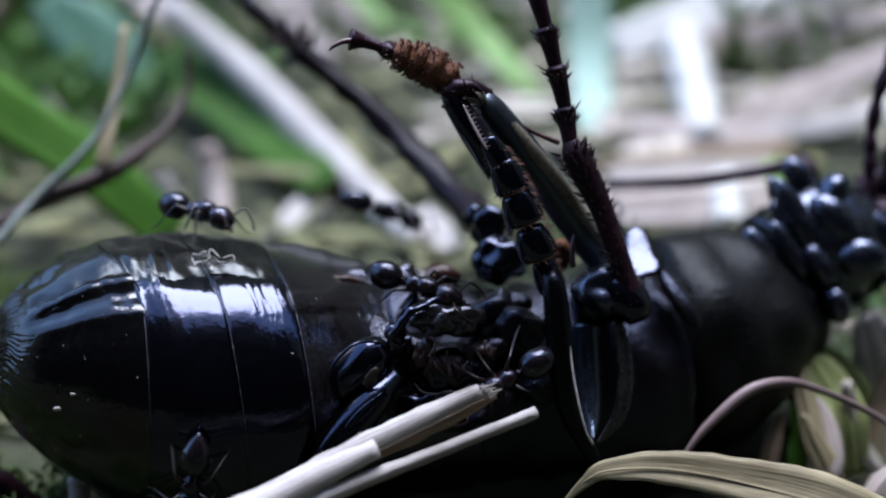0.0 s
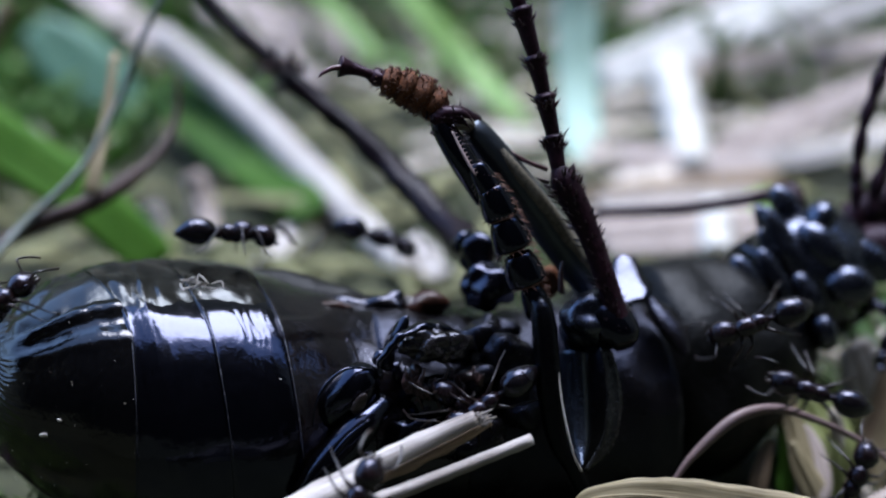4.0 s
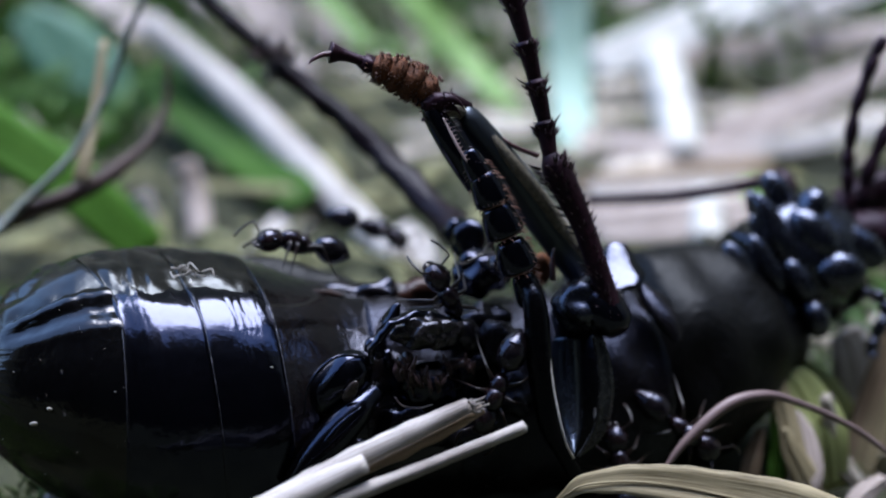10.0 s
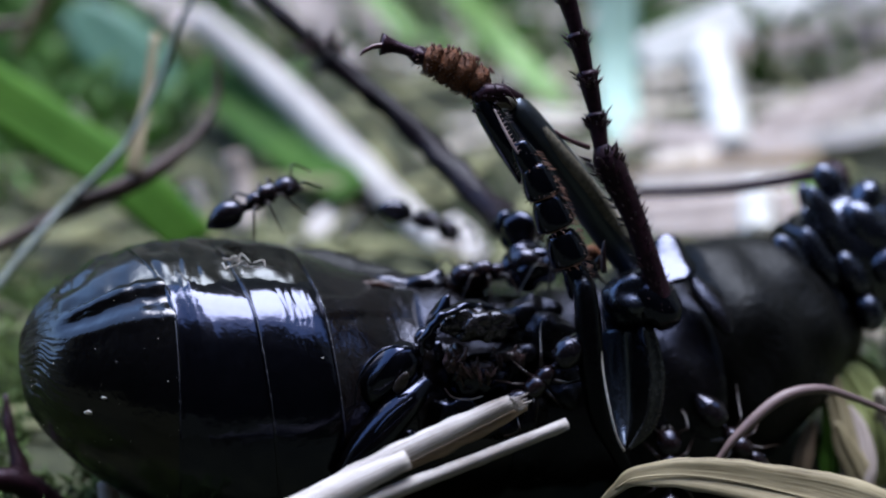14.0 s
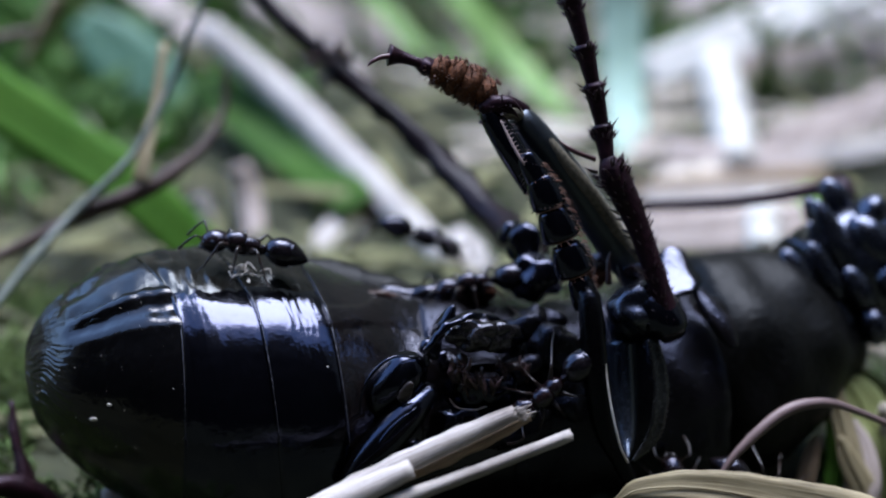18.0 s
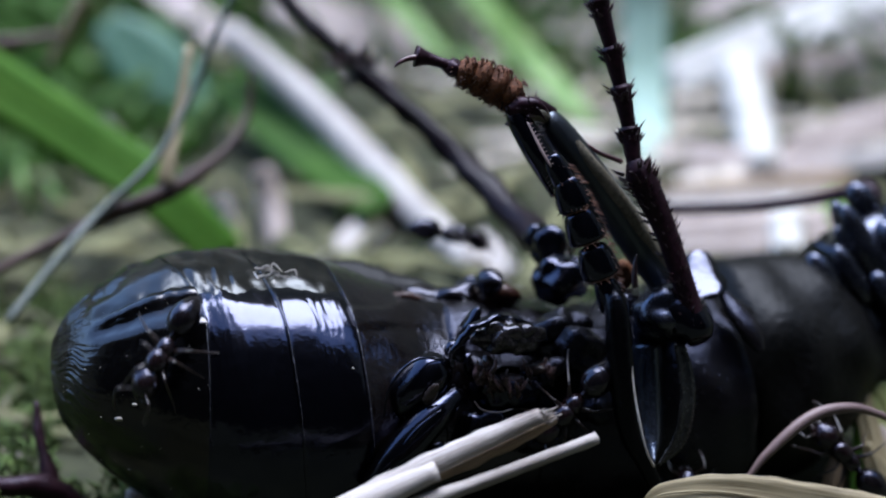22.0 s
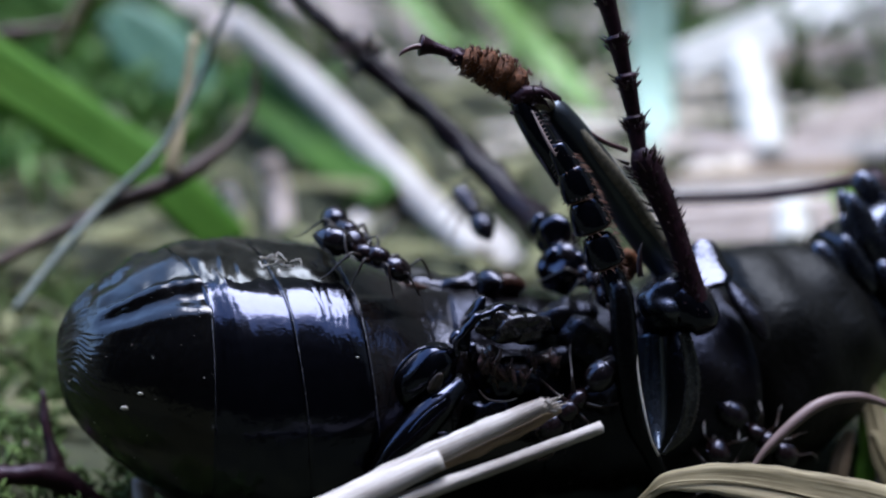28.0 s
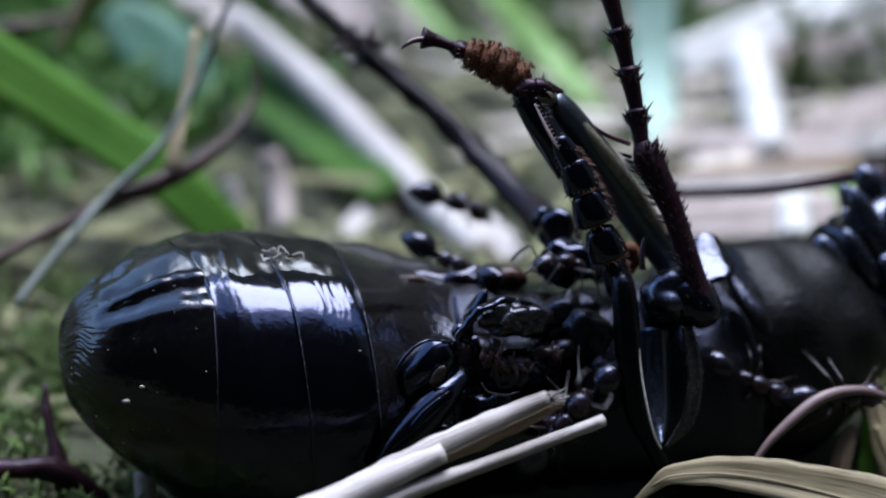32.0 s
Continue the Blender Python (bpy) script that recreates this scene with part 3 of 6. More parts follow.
def beetle_legs():
    # spiny leg that stands up from its bend
    a, b = (9.91, 0.27, 9.80), (7.43, 2.26, 16.05)
    leg = limb("leg", [(8.67, 2.69, 9.13), (9.17, 1.54, 10.28), (9.80, 0.70, 10.07), (10.02, 0.23, 9.70)], [1.0, 1.15, 0.9, 0.45], CHITIN, bug, "spiny black middle leg")
    limb("tibia", [a, (9.69, 0.67, 10.80), (8.75, 1.54, 13.47), (7.96, 1.99, 15.13), (7.56, 2.18, 15.88), (7.30, 2.46, 16.55)], [0.44, 0.43, 0.43, 0.54, 0.50, 0.12], CHITIN_BROWN, leg, "dark spiny shin", 0.9)
    s = Shape()
    spines_along(s, (9.80, 0.43, 10.20), (8.75, 1.54, 13.47), 0.40, 0.40, 80, 0.36, 0.04, 3, 0.8)
    spines_along(s, (8.75, 1.54, 13.47), b, 0.48, 0.55, 80, 0.36, 0.045, 6, 0.8)
    spines_along(s, (7.83, 2.03, 15.23), b, 0.6, 0.55, 30, 0.5, 0.06, 4, 0.9)
    part("bristle_fringe", s, SPINE, leg, "short dark red spines")
    joints = [b, (7.22, 2.82, 17.44), (6.85, 3.22, 18.97), (6.48, 3.56, 20.36), (5.94, 4.05, 22.10), (5.59, 4.38, 23.19)]
    for i in range(5):
        p, q = np.array(joints[i]), np.array(joints[i + 1])
        limb("tarsal_joint", [p, p + (q - p) * 0.3, p + (q - p) * 0.75, p + (q - p) * 0.94, p + (q - p) * 1.06], [0.27, 0.31, 0.37, 0.42, 0.12], CHITIN_BROWN, leg)
        s = Shape()
        spines_along(s, p + (q - p) * 0.6, p + (q - p) * 0.97, 0.36, 0.46, 30, 0.34, 0.045, 11 + i, 1.0)
        part("bristle_fringe", s, SPINE, leg)
    # front leg with the brown padded foot
    leg = limb("leg", [(10.35, 3.95, 9.57), (9.35, 3.29, 10.61), (6.53, 3.23, 14.48), (4.45, 3.26, 17.20), (3.93, 3.21, 17.70)], [0.75, 0.70, 0.74, 0.60, 0.34], SHIN_SHEEN, bug, "glossy black front leg with a brown padded foot")
    # Lighter olive-brown strip laid along the shin.
    limb("olive_strip", [(4.51, 3.17, 17.46), (5.04, 3.00, 16.92), (5.83, 2.80, 16.02), (6.56, 2.76, 15.13), (7.22, 2.79, 14.27), (8.05, 2.84, 13.08), (9.73, 3.07, 10.71)], [0.08, 0.22, 0.27, 0.30, 0.32, 0.34, 0.3], OLIVE, leg, "dull olive-brown strip along the shin")
    limb("knee", [(4.39, 3.39, 17.79), (3.55, 3.21, 18.15), (2.79, 2.88, 17.86)], [0.26, 0.36, 0.44], CHITIN_BROWN, leg, "dark reddish knee")
    pads = [0.70, 0.78, 0.73, 0.58, 0.36]
    spots = [(3.00, 3.09, 18.40), (2.42, 3.14, 18.78), (1.87, 3.17, 19.12), (1.31, 3.16, 19.36), (0.84, 3.11, 19.52), (0.34, 3.18, 19.67)]
    for i in range(5):
        p, q = np.array(spots[i]), np.array(spots[i + 1])
        r = pads[i]
        part("foot_pad", Shape().ball((p + q) / 2, (0.46, r, r * 0.95), q - p, n=24, m=12, rough=0.10, freq=4.0), PAD if i < 4 else CHITIN_BROWN, leg, "" if i else "orange-brown furry pad")
    s = Shape()
    for i in range(5):
        p, q = np.array(spots[i]), np.array(spots[i + 1])
        spines_along(s, p, q, pads[i], pads[i] * 0.9, 150 if i < 4 else 20, 0.19, 0.03, 31 + i, 0.5)
    part("hair_fringe", s, HAIR, leg, "orange-brown hairs")
    s = Shape()
    spines_along(s, (3.54, 2.94, 17.74), (1.40, 3.26, 19.07), 0.75, 0.8, 16, 0.34, 0.05, 47, 0.4, 140, 250)
    part("bristle_fringe", s, SPINE, leg, "dark spines")
    limb("claw_joint", [(0.76, 3.13, 19.56), (0.13, 3.13, 19.81), (-0.40, 3.19, 19.97), (-0.84, 3.12, 20.07)], [0.24, 0.20, 0.26, 0.42], CHITIN_BROWN, leg)
    limb("claw", [(-0.76, 3.11, 20.03), (-1.13, 2.99, 20.01), (-1.47, 2.83, 19.88), (-1.63, 2.77, 19.73)], [0.12, 0.10, 0.07, 0.02], CLAW, leg, "thin curved red claw")
    limb("spur", [(4.57, 3.43, 17.70), (4.88, 3.35, 17.26), (5.50, 3.25, 16.73), (6.25, 3.18, 16.28), (7.10, 3.25, 15.92)], [0.03, 0.06, 0.08, 0.09, 0.10], CLAW, leg, "long dark red spur")
    s = Shape()
    spines_along(s, (2.40, 2.60, 17.79), (3.65, 2.52, 18.14), 0.40, 0.30, 26, 0.34, 0.05, 53, 0.5, 200, 60)
    spines_along(s, (2.95, 2.50, 18.30), (3.70, 2.30, 18.42), 0.30, 0.18, 16, 0.22, 0.04, 57, 0.5, 180, 60)
    part("bristle_fringe", s, CHITIN_BROWN, leg, "dark spines round the knee")
    limb("hook", [(2.67, 2.60, 18.06), (3.08, 2.50, 18.34), (3.52, 2.33, 18.47), (3.94, 2.27, 18.32), (4.15, 2.15, 18.01)], [0.34, 0.36, 0.24, 0.11, 0.02], CHITIN_BROWN, leg, "dark curved hook", 1.0, 0.08)
    limb("hook", [(3.00, 2.50, 17.95), (3.40, 2.36, 18.18), (3.78, 2.22, 18.12), (4.02, 2.08, 17.84)], [0.20, 0.16, 0.10, 0.02], CHITIN_BROWN, leg, "dark curved hook", 1.0, 0.08)
    limb("membrane", [(3.29, 2.57, 18.00), (3.82, 2.76, 17.95), (4.10, 2.78, 17.73)], [0.30, 0.30, 0.22], OLIVE, leg, "tan skin under the hook")
    # the segmented foot below it
    leg = limb("leg", [(2.71, 2.72, 18.28), (2.88, 2.61, 18.00), (3.20, 2.40, 17.49), (3.83, 2.01, 16.51), (4.59, 1.71, 15.23)], [0.1, 0.38, 0.48, 0.52, 0.42], CHITIN, bug, "glossy black segmented leg with orange hairs")
    pts = [((4.43, 1.26, 16.26), 0.46), ((4.90, 1.03, 15.42), 0.66), ((5.38, 0.77, 14.26), 0.74), ((5.91, 0.47, 12.97), 0.74), ((6.42, 0.27, 11.68), 0.55)]
    axis = np.array(pts[-1][0]) - np.array(pts[0][0])
    for i, (p, r) in enumerate(pts):
        p = np.array(p)
        d = unit(axis) if i == len(pts) - 1 else unit(np.array(pts[i + 1][0]) - p)
        part("tarsal_joint", Shape().tube([p - d * 0.62, p - d * 0.50, p - d * 0.05, p + d * 0.48, p + d * 0.68, p + d * 0.74], [r * 0.3, r * 0.70, r * 0.93, r * 1.02, r * 0.86, r * 0.4], 24, 4, 0.85, (0, -1, 0.3)), CHITIN, leg)
        side = unit(np.cross(d, (0, -1, 0.3)))
        ring = [p + d * 0.69 + (side * math.cos(k) + np.cross(d, side) * math.sin(k) * 0.85) * r * 0.84 for k in np.linspace(0, 2 * math.pi, 17)]
        part("joint_rim", Shape().tube(ring, 0.035, 6, 2, rough=0.04, freq=9.0), HAIR, leg, "orange-brown rim between the joints")
    s = Shape()
    for (p, r), (q, r2) in zip(pts, pts[1:]):
        p, q = np.array(p), np.array(q)
        spines_along(s, p, q, r, r2, 30, 0.24, 0.020, int(r * 100), 0.7, 50, 5)
        spines_along(s, p, q, r, r2, 9, 0.18, 0.020, int(r * 170), 0.5, 60, 182)
        spines_along(s, p + (q - p) * 0.38, p + (q - p) * 0.58, r * 0.9, r * 0.9, 30, 0.16, 0.020, int(r * 190), 1.0)
    part("hair_fringe", s, HAIR, leg, "row of orange hairs")
    s = Shape()
    spines_along(s, (2.97, 2.22, 17.83), (4.23, 1.51, 16.07), 0.55, 0.6, 16, 0.26, 0.03, 71, 0.6, 60, 20)
    part("bristle_fringe", s, SPINE, leg)
    comb = Shape().tube([(3.28, 1.68, 17.94), (3.59, 1.14, 17.39), (3.86, 0.74, 16.94), (4.10, 0.49, 16.59)], [0.03, 0.055, 0.055, 0.03], 8, 6)
    for k in range(11):
        p = np.array((3.34, 1.58, 17.86)) + np.array((0.72, -1.04, -1.20)) * k / 10
        comb.spike(p, (0.9, -0.1, 0.5), 0.15, 0.03)
    part("comb", comb, PINK_STEM, leg, "pale saw-toothed comb")
    # femur that hangs down in front, and the hollow grey shell beside it
    leg = limb("leg", [(6.40, 0.34, 11.84), (6.66, -0.33, 11.25), (6.83, -1.20, 9.10), (7.19, -1.64, 6.95), (7.85, -1.77, 5.55), (8.60, -1.74, 4.03)], [0.28, 0.46, 0.50, 0.44, 0.34, 0.30], CHITIN_DULL, bug, "smooth black thigh pointing down")
    part("shell", Shape().blade([(8.27, 0.87, 9.23), (8.28, 0.28, 8.11), (8.29, -0.40, 6.99), (8.29, -1.15, 6.19), (8.16, -2.00, 5.71)], [0.55, 0.62, 0.58, 0.36, 0.05], 0.1, -0.9, (0.1, -1, 0.3), 10, ragged=0.05), GREYSHELL, leg, "hollow glossy blue-grey shell")
    part("shell_wall", Shape().blade([(9.18, 0.33, 9.60), (9.42, -0.26, 8.39), (9.39, -0.92, 7.29), (9.01, -1.54, 6.30), (8.25, -2.21, 5.72)], [0.26, 0.34, 0.36, 0.30, 0.06], 0.2, 0.35, (0.5, -1, 0.3), 10, ragged=0.1), SHELL_WALL, leg, "dull grey wall of the shell")
    part("rim", Shape().tube([(7.13, -0.91, 10.25), (7.22, -1.68, 8.89), (7.42, -2.28, 7.68), (7.71, -2.62, 6.57), (8.03, -2.57, 5.89)], [0.02, 0.04, 0.045, 0.04, 0.05], 8, 8), RIM, leg, "thin pale rim")
    part("plate", Shape().tube([(11.59, 3.55, 10.24), (12.06, 2.89, 9.67), (12.55, 2.32, 9.07), (12.87, 1.76, 8.48)], [0.25, 0.5, 0.55, 0.2], 14, 8, 0.6), CHITIN_WORN, thorax, "brownish side plate")
    # hip knobs
    for c, r, ax, m in (((8.85, 1.27, 10.41), (1.15, 1.0, 1.0), (1, 0, 0), HEAD), ((4.78, 5.89, 11.17), (0.8, 0.8, 1.0), (1, 0, 0), CHITIN),
                        ((5.06, 4.80, 10.34), (1.3, 1.0, 1.0), (1, 0, 0), CHITIN), ((4.25, 6.86, 11.44), (0.6, 0.6, 0.7), (1, 0, 0), CHITIN),
                        ((7.49, 3.92, 10.84), (0.5, 0.5, 0.6), (1, 0, 0), PAD), ((0.80, 4.93, 9.50), (1.1, 0.6, 0.5), (1, 0, 0.1), WAIST), ((2.10, 5.11, 9.32), (1.3, 0.6, 0.6), (1, 0, 0.05), WET), ((-0.33, 5.11, 9.45), (1.2, 0.5, 0.4), (1, 0, 0), WAIST), ((2.65, 0.96, 9.66), (1.55, 0.8, 0.72), (1, 0, -0.12), CHITIN),
                        ((1.22, 0.88, 9.99), (0.85, 0.4, 0.28), (0.5, 0, 0.85), CHITIN), ((0.82, 0.21, 9.39), (0.5, 0.4, 0.4), (0.5, 0, 0.85), CHITIN),
                        ((1.17, 0.02, 8.91), (0.55, 0.3, 0.22), (0.1, 0, 1), CHITIN), ((2.63, -0.21, 7.81), (1.35, 0.7, 0.95), (1, 0, 0.1), CHITIN),
                        ((4.19, 0.41, 8.28), (0.9, 0.6, 0.5), (0.6, 0, 0.4), CHITIN_WORN), ((5.44, 1.01, 8.71), (0.9, 0.8, 1.4), (1, 0, 0), CHITIN_WORN),
                        ((6.05, -0.00, 7.26), (0.8, 0.7, 1.0), (1, 0, 0), CHITIN_WORN), ((3.82, -0.81, 6.34), (1.6, 0.8, 0.8), (1, 0, 0.3), CHITIN_WORN),
                        ((4.83, 1.97, 9.48), (1.2, 0.8, 0.7), (1, 0, 0.2), CHITIN_WORN), ((1.65, -0.76, 6.45), (1.3, 0.8, 0.8), (1, 0, 0.5), CHITIN)):
        part("hip", Shape().ball(c, r, ax, rough=0.34, freq=1.35, n=44, m=28), m, thorax)
    # torn tissue in the open hip sockets
    for c, w, h, n in (((1.79, -0.83, 8.68), 0.25, 0.75, 16), ((2.58, -0.84, 8.39), 0.4, 0.3, 18), ((3.83, -0.32, 8.60), 0.4, 0.25, 12)):
        sh, q = Shape(), random.Random(n * 7)
        for _ in range(n):
            o = np.array(c) + (q.uniform(-w, w) * 1.5, q.uniform(-.15, .25), q.uniform(-h, h) * 0.7)
            e = np.array((q.uniform(-.25, .25), q.uniform(-.2, .2), q.uniform(.2, .5)))
            sh.tube([o - e, o + (q.uniform(-.12, .12), -0.08, 0), o + e], [q.uniform(.02, .05), q.uniform(.05, .10), 0.02], 7, 4, rough=0.05, freq=6)
        sh.ball(np.array(c) + (0, 0.35, 0), (w * 1.6, 0.22, h), (1, 0, 0), n=24, m=14, rough=0.2, freq=3)
        tagged(part("tissue", sh, TISSUE, thorax), "torn pinkish-brown tissue strands", kind="stuff")
    part("rim", Shape().tube([(1.36, -1.24, 7.93), (1.65, -1.46, 7.67), (2.25, -1.50, 7.57), (2.79, -1.36, 7.64)], [0.02, 0.03, 0.03, 0.02], 6, 6), MEMBRANE, thorax)
    part("tissue", Shape().ball((-1.27, 3.64, 10.04), (0.80, 0.13, 0.13), (1, 0, -0.1), n=40, m=24, rough=0.16, freq=1.3), WET, thorax, "wet orange-brown tissue")
    # hind thigh and shin seen against the flank
    part("hip", Shape().ball((-0.68, -0.89, 8.27), (1.55, 1.0, 0.98), (0.62, 0.05, 0.76), (0.4, -0.9, 0.3), 36, 24, rough=0.10, freq=0.9), CHITIN, thorax, "glossy black hind hip")
    part("rim", Shape().tube([(-2.01, -2.16, 7.76), (-1.85, -2.08, 8.73), (-1.42, -1.81, 9.40), (-0.70, -1.43, 9.79), (0.20, -1.09, 9.56)], [0.03, 0.05, 0.07, 0.06, 0.03], 10, 8), CHITIN, thorax, "raised glossy edge of the hip")
    part("membrane", Shape().ball((-0.26, -2.10, 8.68), (0.48, 0.10, 0.22), (0.5, 0, 0.86), n=28, m=16, rough=0.05, freq=4.0), MEMBRANE, thorax, "pale brown skin in the hip")
    part("arch", Shape().tube([(0.51, -1.20, 9.28), (0.57, -1.15, 9.96), (0.95, -0.94, 10.46), (1.50, -0.60, 10.76), (2.42, -0.14, 10.83), (3.51, 0.14, 10.45)], [0.08, 0.13, 0.16, 0.17, 0.16, 0.10], 14, 8, rough=0.12, freq=3.0), CHITIN, thorax, "glossy arched edge of the hip socket")
    part("lump", Shape().ball((2.58, -0.21, 10.14), (1.45, 0.6, 0.62), (1, 0, -0.05), n=80, m=48, rough=0.34, freq=2.4), SKIN, thorax, "wrinkled grey-brown lump")
    leg = limb("leg", [(0.77, -1.10, 8.29), (-0.29, -2.05, 7.54), (-1.55, -2.73, 6.38), (-2.71, -3.07, 5.01)], [0.35, 0.62, 0.66, 0.3], CHITIN, bug, "ridged black hind shin")
    limb("ridge", [(0.12, -2.33, 8.18), (-0.81, -2.82, 7.51), (-1.73, -3.31, 6.54)], [0.04, 0.1, 0.05], CHITIN, leg, "", 1.0, 0.1)
    limb("thigh", [(0.13, -0.92, 5.54), (-0.95, -1.43, 5.34), (-2.02, -2.00, 4.45)], [0.7, 0.7, 0.5], CHITIN, leg)
    # the far hind leg, behind the body
    leg = limb("leg", [(5.02, 7.05, 10.58), (4.35, 11.11, 9.95), (2.12, 15.38, 11.17), (-0.98, 18.41, 13.34), (-4.21, 20.45, 15.70)], [0.82, 0.74, 0.64, 0.58, 0.54], CHITIN_SHIN, bug, "long thin dark hind leg held up", 1.0, 0.3)
    limb("tarsal_joint", [(-4.21, 20.45, 15.70), (-5.41, 21.14, 16.61), (-6.61, 21.81, 17.48)], [0.40, 0.40, 0.48], CHITIN_SHIN, leg)
    limb("tarsal_joint", [(-6.61, 21.81, 17.48), (-7.68, 22.51, 18.41), (-9.06, 23.40, 19.80)], [0.38, 0.40, 0.46], CHITIN_SHIN, leg)
    s = Shape()
    spines_along(s, (-3.63, 20.26, 15.24), (-4.80, 20.64, 16.19), 0.5, 0.5, 24, 1.5, 0.15, 5, 0.5)
    part("bristle_fringe", s, SPINE, leg)
    # small upright bristle between the hips
    part("bristle", Shape().tube([(7.62, 1.45, 11.40), (7.59, 1.74, 12.11), (7.66, 1.93, 12.58)], [0.13, 0.10, 0.02], 8, 4), SPINE, thorax, "upright red bristle")


def beetle_head():
    c = (20.73, 10.03, 8.74)
    head = part("head", Shape().ball(c, (3.0, 2.7, 2.9), (1, 0.2, 0.15), n=40, m=26, rough=0.2, freq=0.8), HEAD, bug, "ribbed glossy black head")
    ribs = [((18.24, 10.10, 7.16), 2.75), ((19.23, 10.51, 7.39), 2.95), ((20.29, 10.90, 7.56), 3.0), ((21.46, 11.30, 7.74), 3.0), ((22.59, 11.66, 7.83), 2.75)]
    ax = np.array(ribs[-1][0]) - np.array(ribs[0][0])
    for p, r in ribs:
        part("rib", Shape().ball(p, (0.62, r, r), ax, n=40, m=16, rough=0.15, freq=1.1), CHITIN, head, "glossy rib of the throat")
    for c, a, b, axis in (((17.03, 7.51, 9.16), 1.37, 0.59, (0.48, -0.37, -0.79)),
                          ((18.26, 7.71, 9.33), 1.47, 0.48, (0.48, -0.37, -0.79)),
                          ((18.77, 8.58, 10.47), 1.94, 0.59, (0.41, -0.38, -0.83)),
                          ((20.59, 9.44, 11.30), 0.75, 1.05, (0.93, -0.20, -0.31)),
                          ((20.55, 8.38, 10.33), 1.57, 0.89, (0.63, -0.34, -0.70)),
                          ((21.59, 7.49, 8.94), 1.20, 0.96, (1.00, -0.07, 0.01)),
                          ((19.73, 7.31, 8.64), 1.10, 0.55, (0.48, -0.37, -0.79)),
                          ((19.39, 10.59, 11.73), 1.05, 0.61, (0.63, -0.34, -0.70)),
                          ((18.33, 9.69, 10.97), 1.13, 0.44, (0.41, -0.38, -0.83)),
                          ((19.45, 8.05, 9.85), 1.37, 0.37, (0.45, -0.37, -0.81)),
                          ((18.38, 8.88, 10.08), 1.21, 0.44, (0.48, -0.37, -0.79)),
                          ((22.89, 8.77, 9.64), 1.40, 0.83, (0.75, -0.30, -0.58)),
                          ((20.49, 6.96, 6.96), 0.64, 0.97, (0.94, 0.07, 0.33)),
                          ((18.97, 7.22, 7.30), 1.20, 0.59, (0.48, -0.37, -0.79))):
        part("lobe", Shape().ball(c, (a, b, b * 0.9), axis, (0, -1, 0.3), 30, 20, rough=0.06, freq=1.5), HEAD, head, "glossy black lobe of the throat")
    part("jaw", Shape().tube([(23.18, 11.14, 8.67), (24.29, 10.87, 9.35), (25.11, 10.21, 9.05), (25.45, 9.45, 8.24)], [1.5, 1.3, 0.9, 0.2], 14, 6), CHITIN_BROWN, head, "reddish-brown jaw")
    part("jaw", Shape().tube([(23.59, 12.67, 9.80), (24.72, 12.50, 10.71), (25.56, 12.23, 11.37), (26.17, 11.75, 11.26)], [1.2, 1.1, 0.8, 0.2], 14, 6), CHITIN_BROWN, head)
    for line, r, mat, label in (([(23.11, 11.07, 9.83), (23.11, 11.66, 11.84), (23.12, 12.06, 13.08), (23.45, 12.64, 15.07), (24.14, 13.23, 17.05), (24.68, 13.51, 18.29)], 0.30, CHITIN_BROWN, "dark jointed feeler"),
                                ([(23.98, 11.27, 10.60), (24.03, 11.66, 12.12), (24.98, 12.30, 14.23), (25.50, 12.55, 14.83)], 0.34, CHITIN_BROWN, "reddish-brown jointed feeler"),
                                ([(23.38, 9.61, 7.04), (24.16, 8.97, 7.04), (24.46, 8.50, 6.41), (23.78, 7.82, 5.26), (23.68, 7.55, 4.59)], 0.30, HEAD, "dark jointed feeler")):
        rows = spline(line, 8)
        beads = [r * (0.72 + 0.45 * abs(math.sin(k * 0.55))) for k in range(len(rows))]
        part("feeler", Shape().tube(rows, beads, 12, 2), mat, head, label)
    part("feeler", Shape().tube([(21.07, 13.49, 10.50), (20.84, 14.24, 11.02), (20.36, 15.15, 10.60), (18.73, 16.43, 9.77), (15.97, 17.71, 8.92), (12.25, 19.55, 8.14)], [0.5, 0.55, 0.34, 0.32, 0.33, 0.3], 12, 8), CHITIN_BROWN, head, "long dark thin antenna")
    # bright edge plate between thorax and pronotum
    part("plate", Shape().blade([(10.80, 5.55, 11.26), (10.84, 5.26, 11.12), (10.82, 4.22, 10.75), (10.85, 3.36, 10.44), (10.92, 3.00, 10.33)], [0.28, 0.56, 0.76, 0.84, 0.55], 0.3, 0.0, (-0.13, -0.35, 0.93), 8, ragged=0.22), CHITIN, thorax, "glossy plate that mirrors the sky")
    part("plate", Shape().ball((13.10, 4.69, 8.20), (0.6, 0.7, 1.9), (0.9, 0.2, 0.75), rough=0.15), CHITIN_MATT, thorax, "greyish side plate")


beetle_legs()
beetle_head()


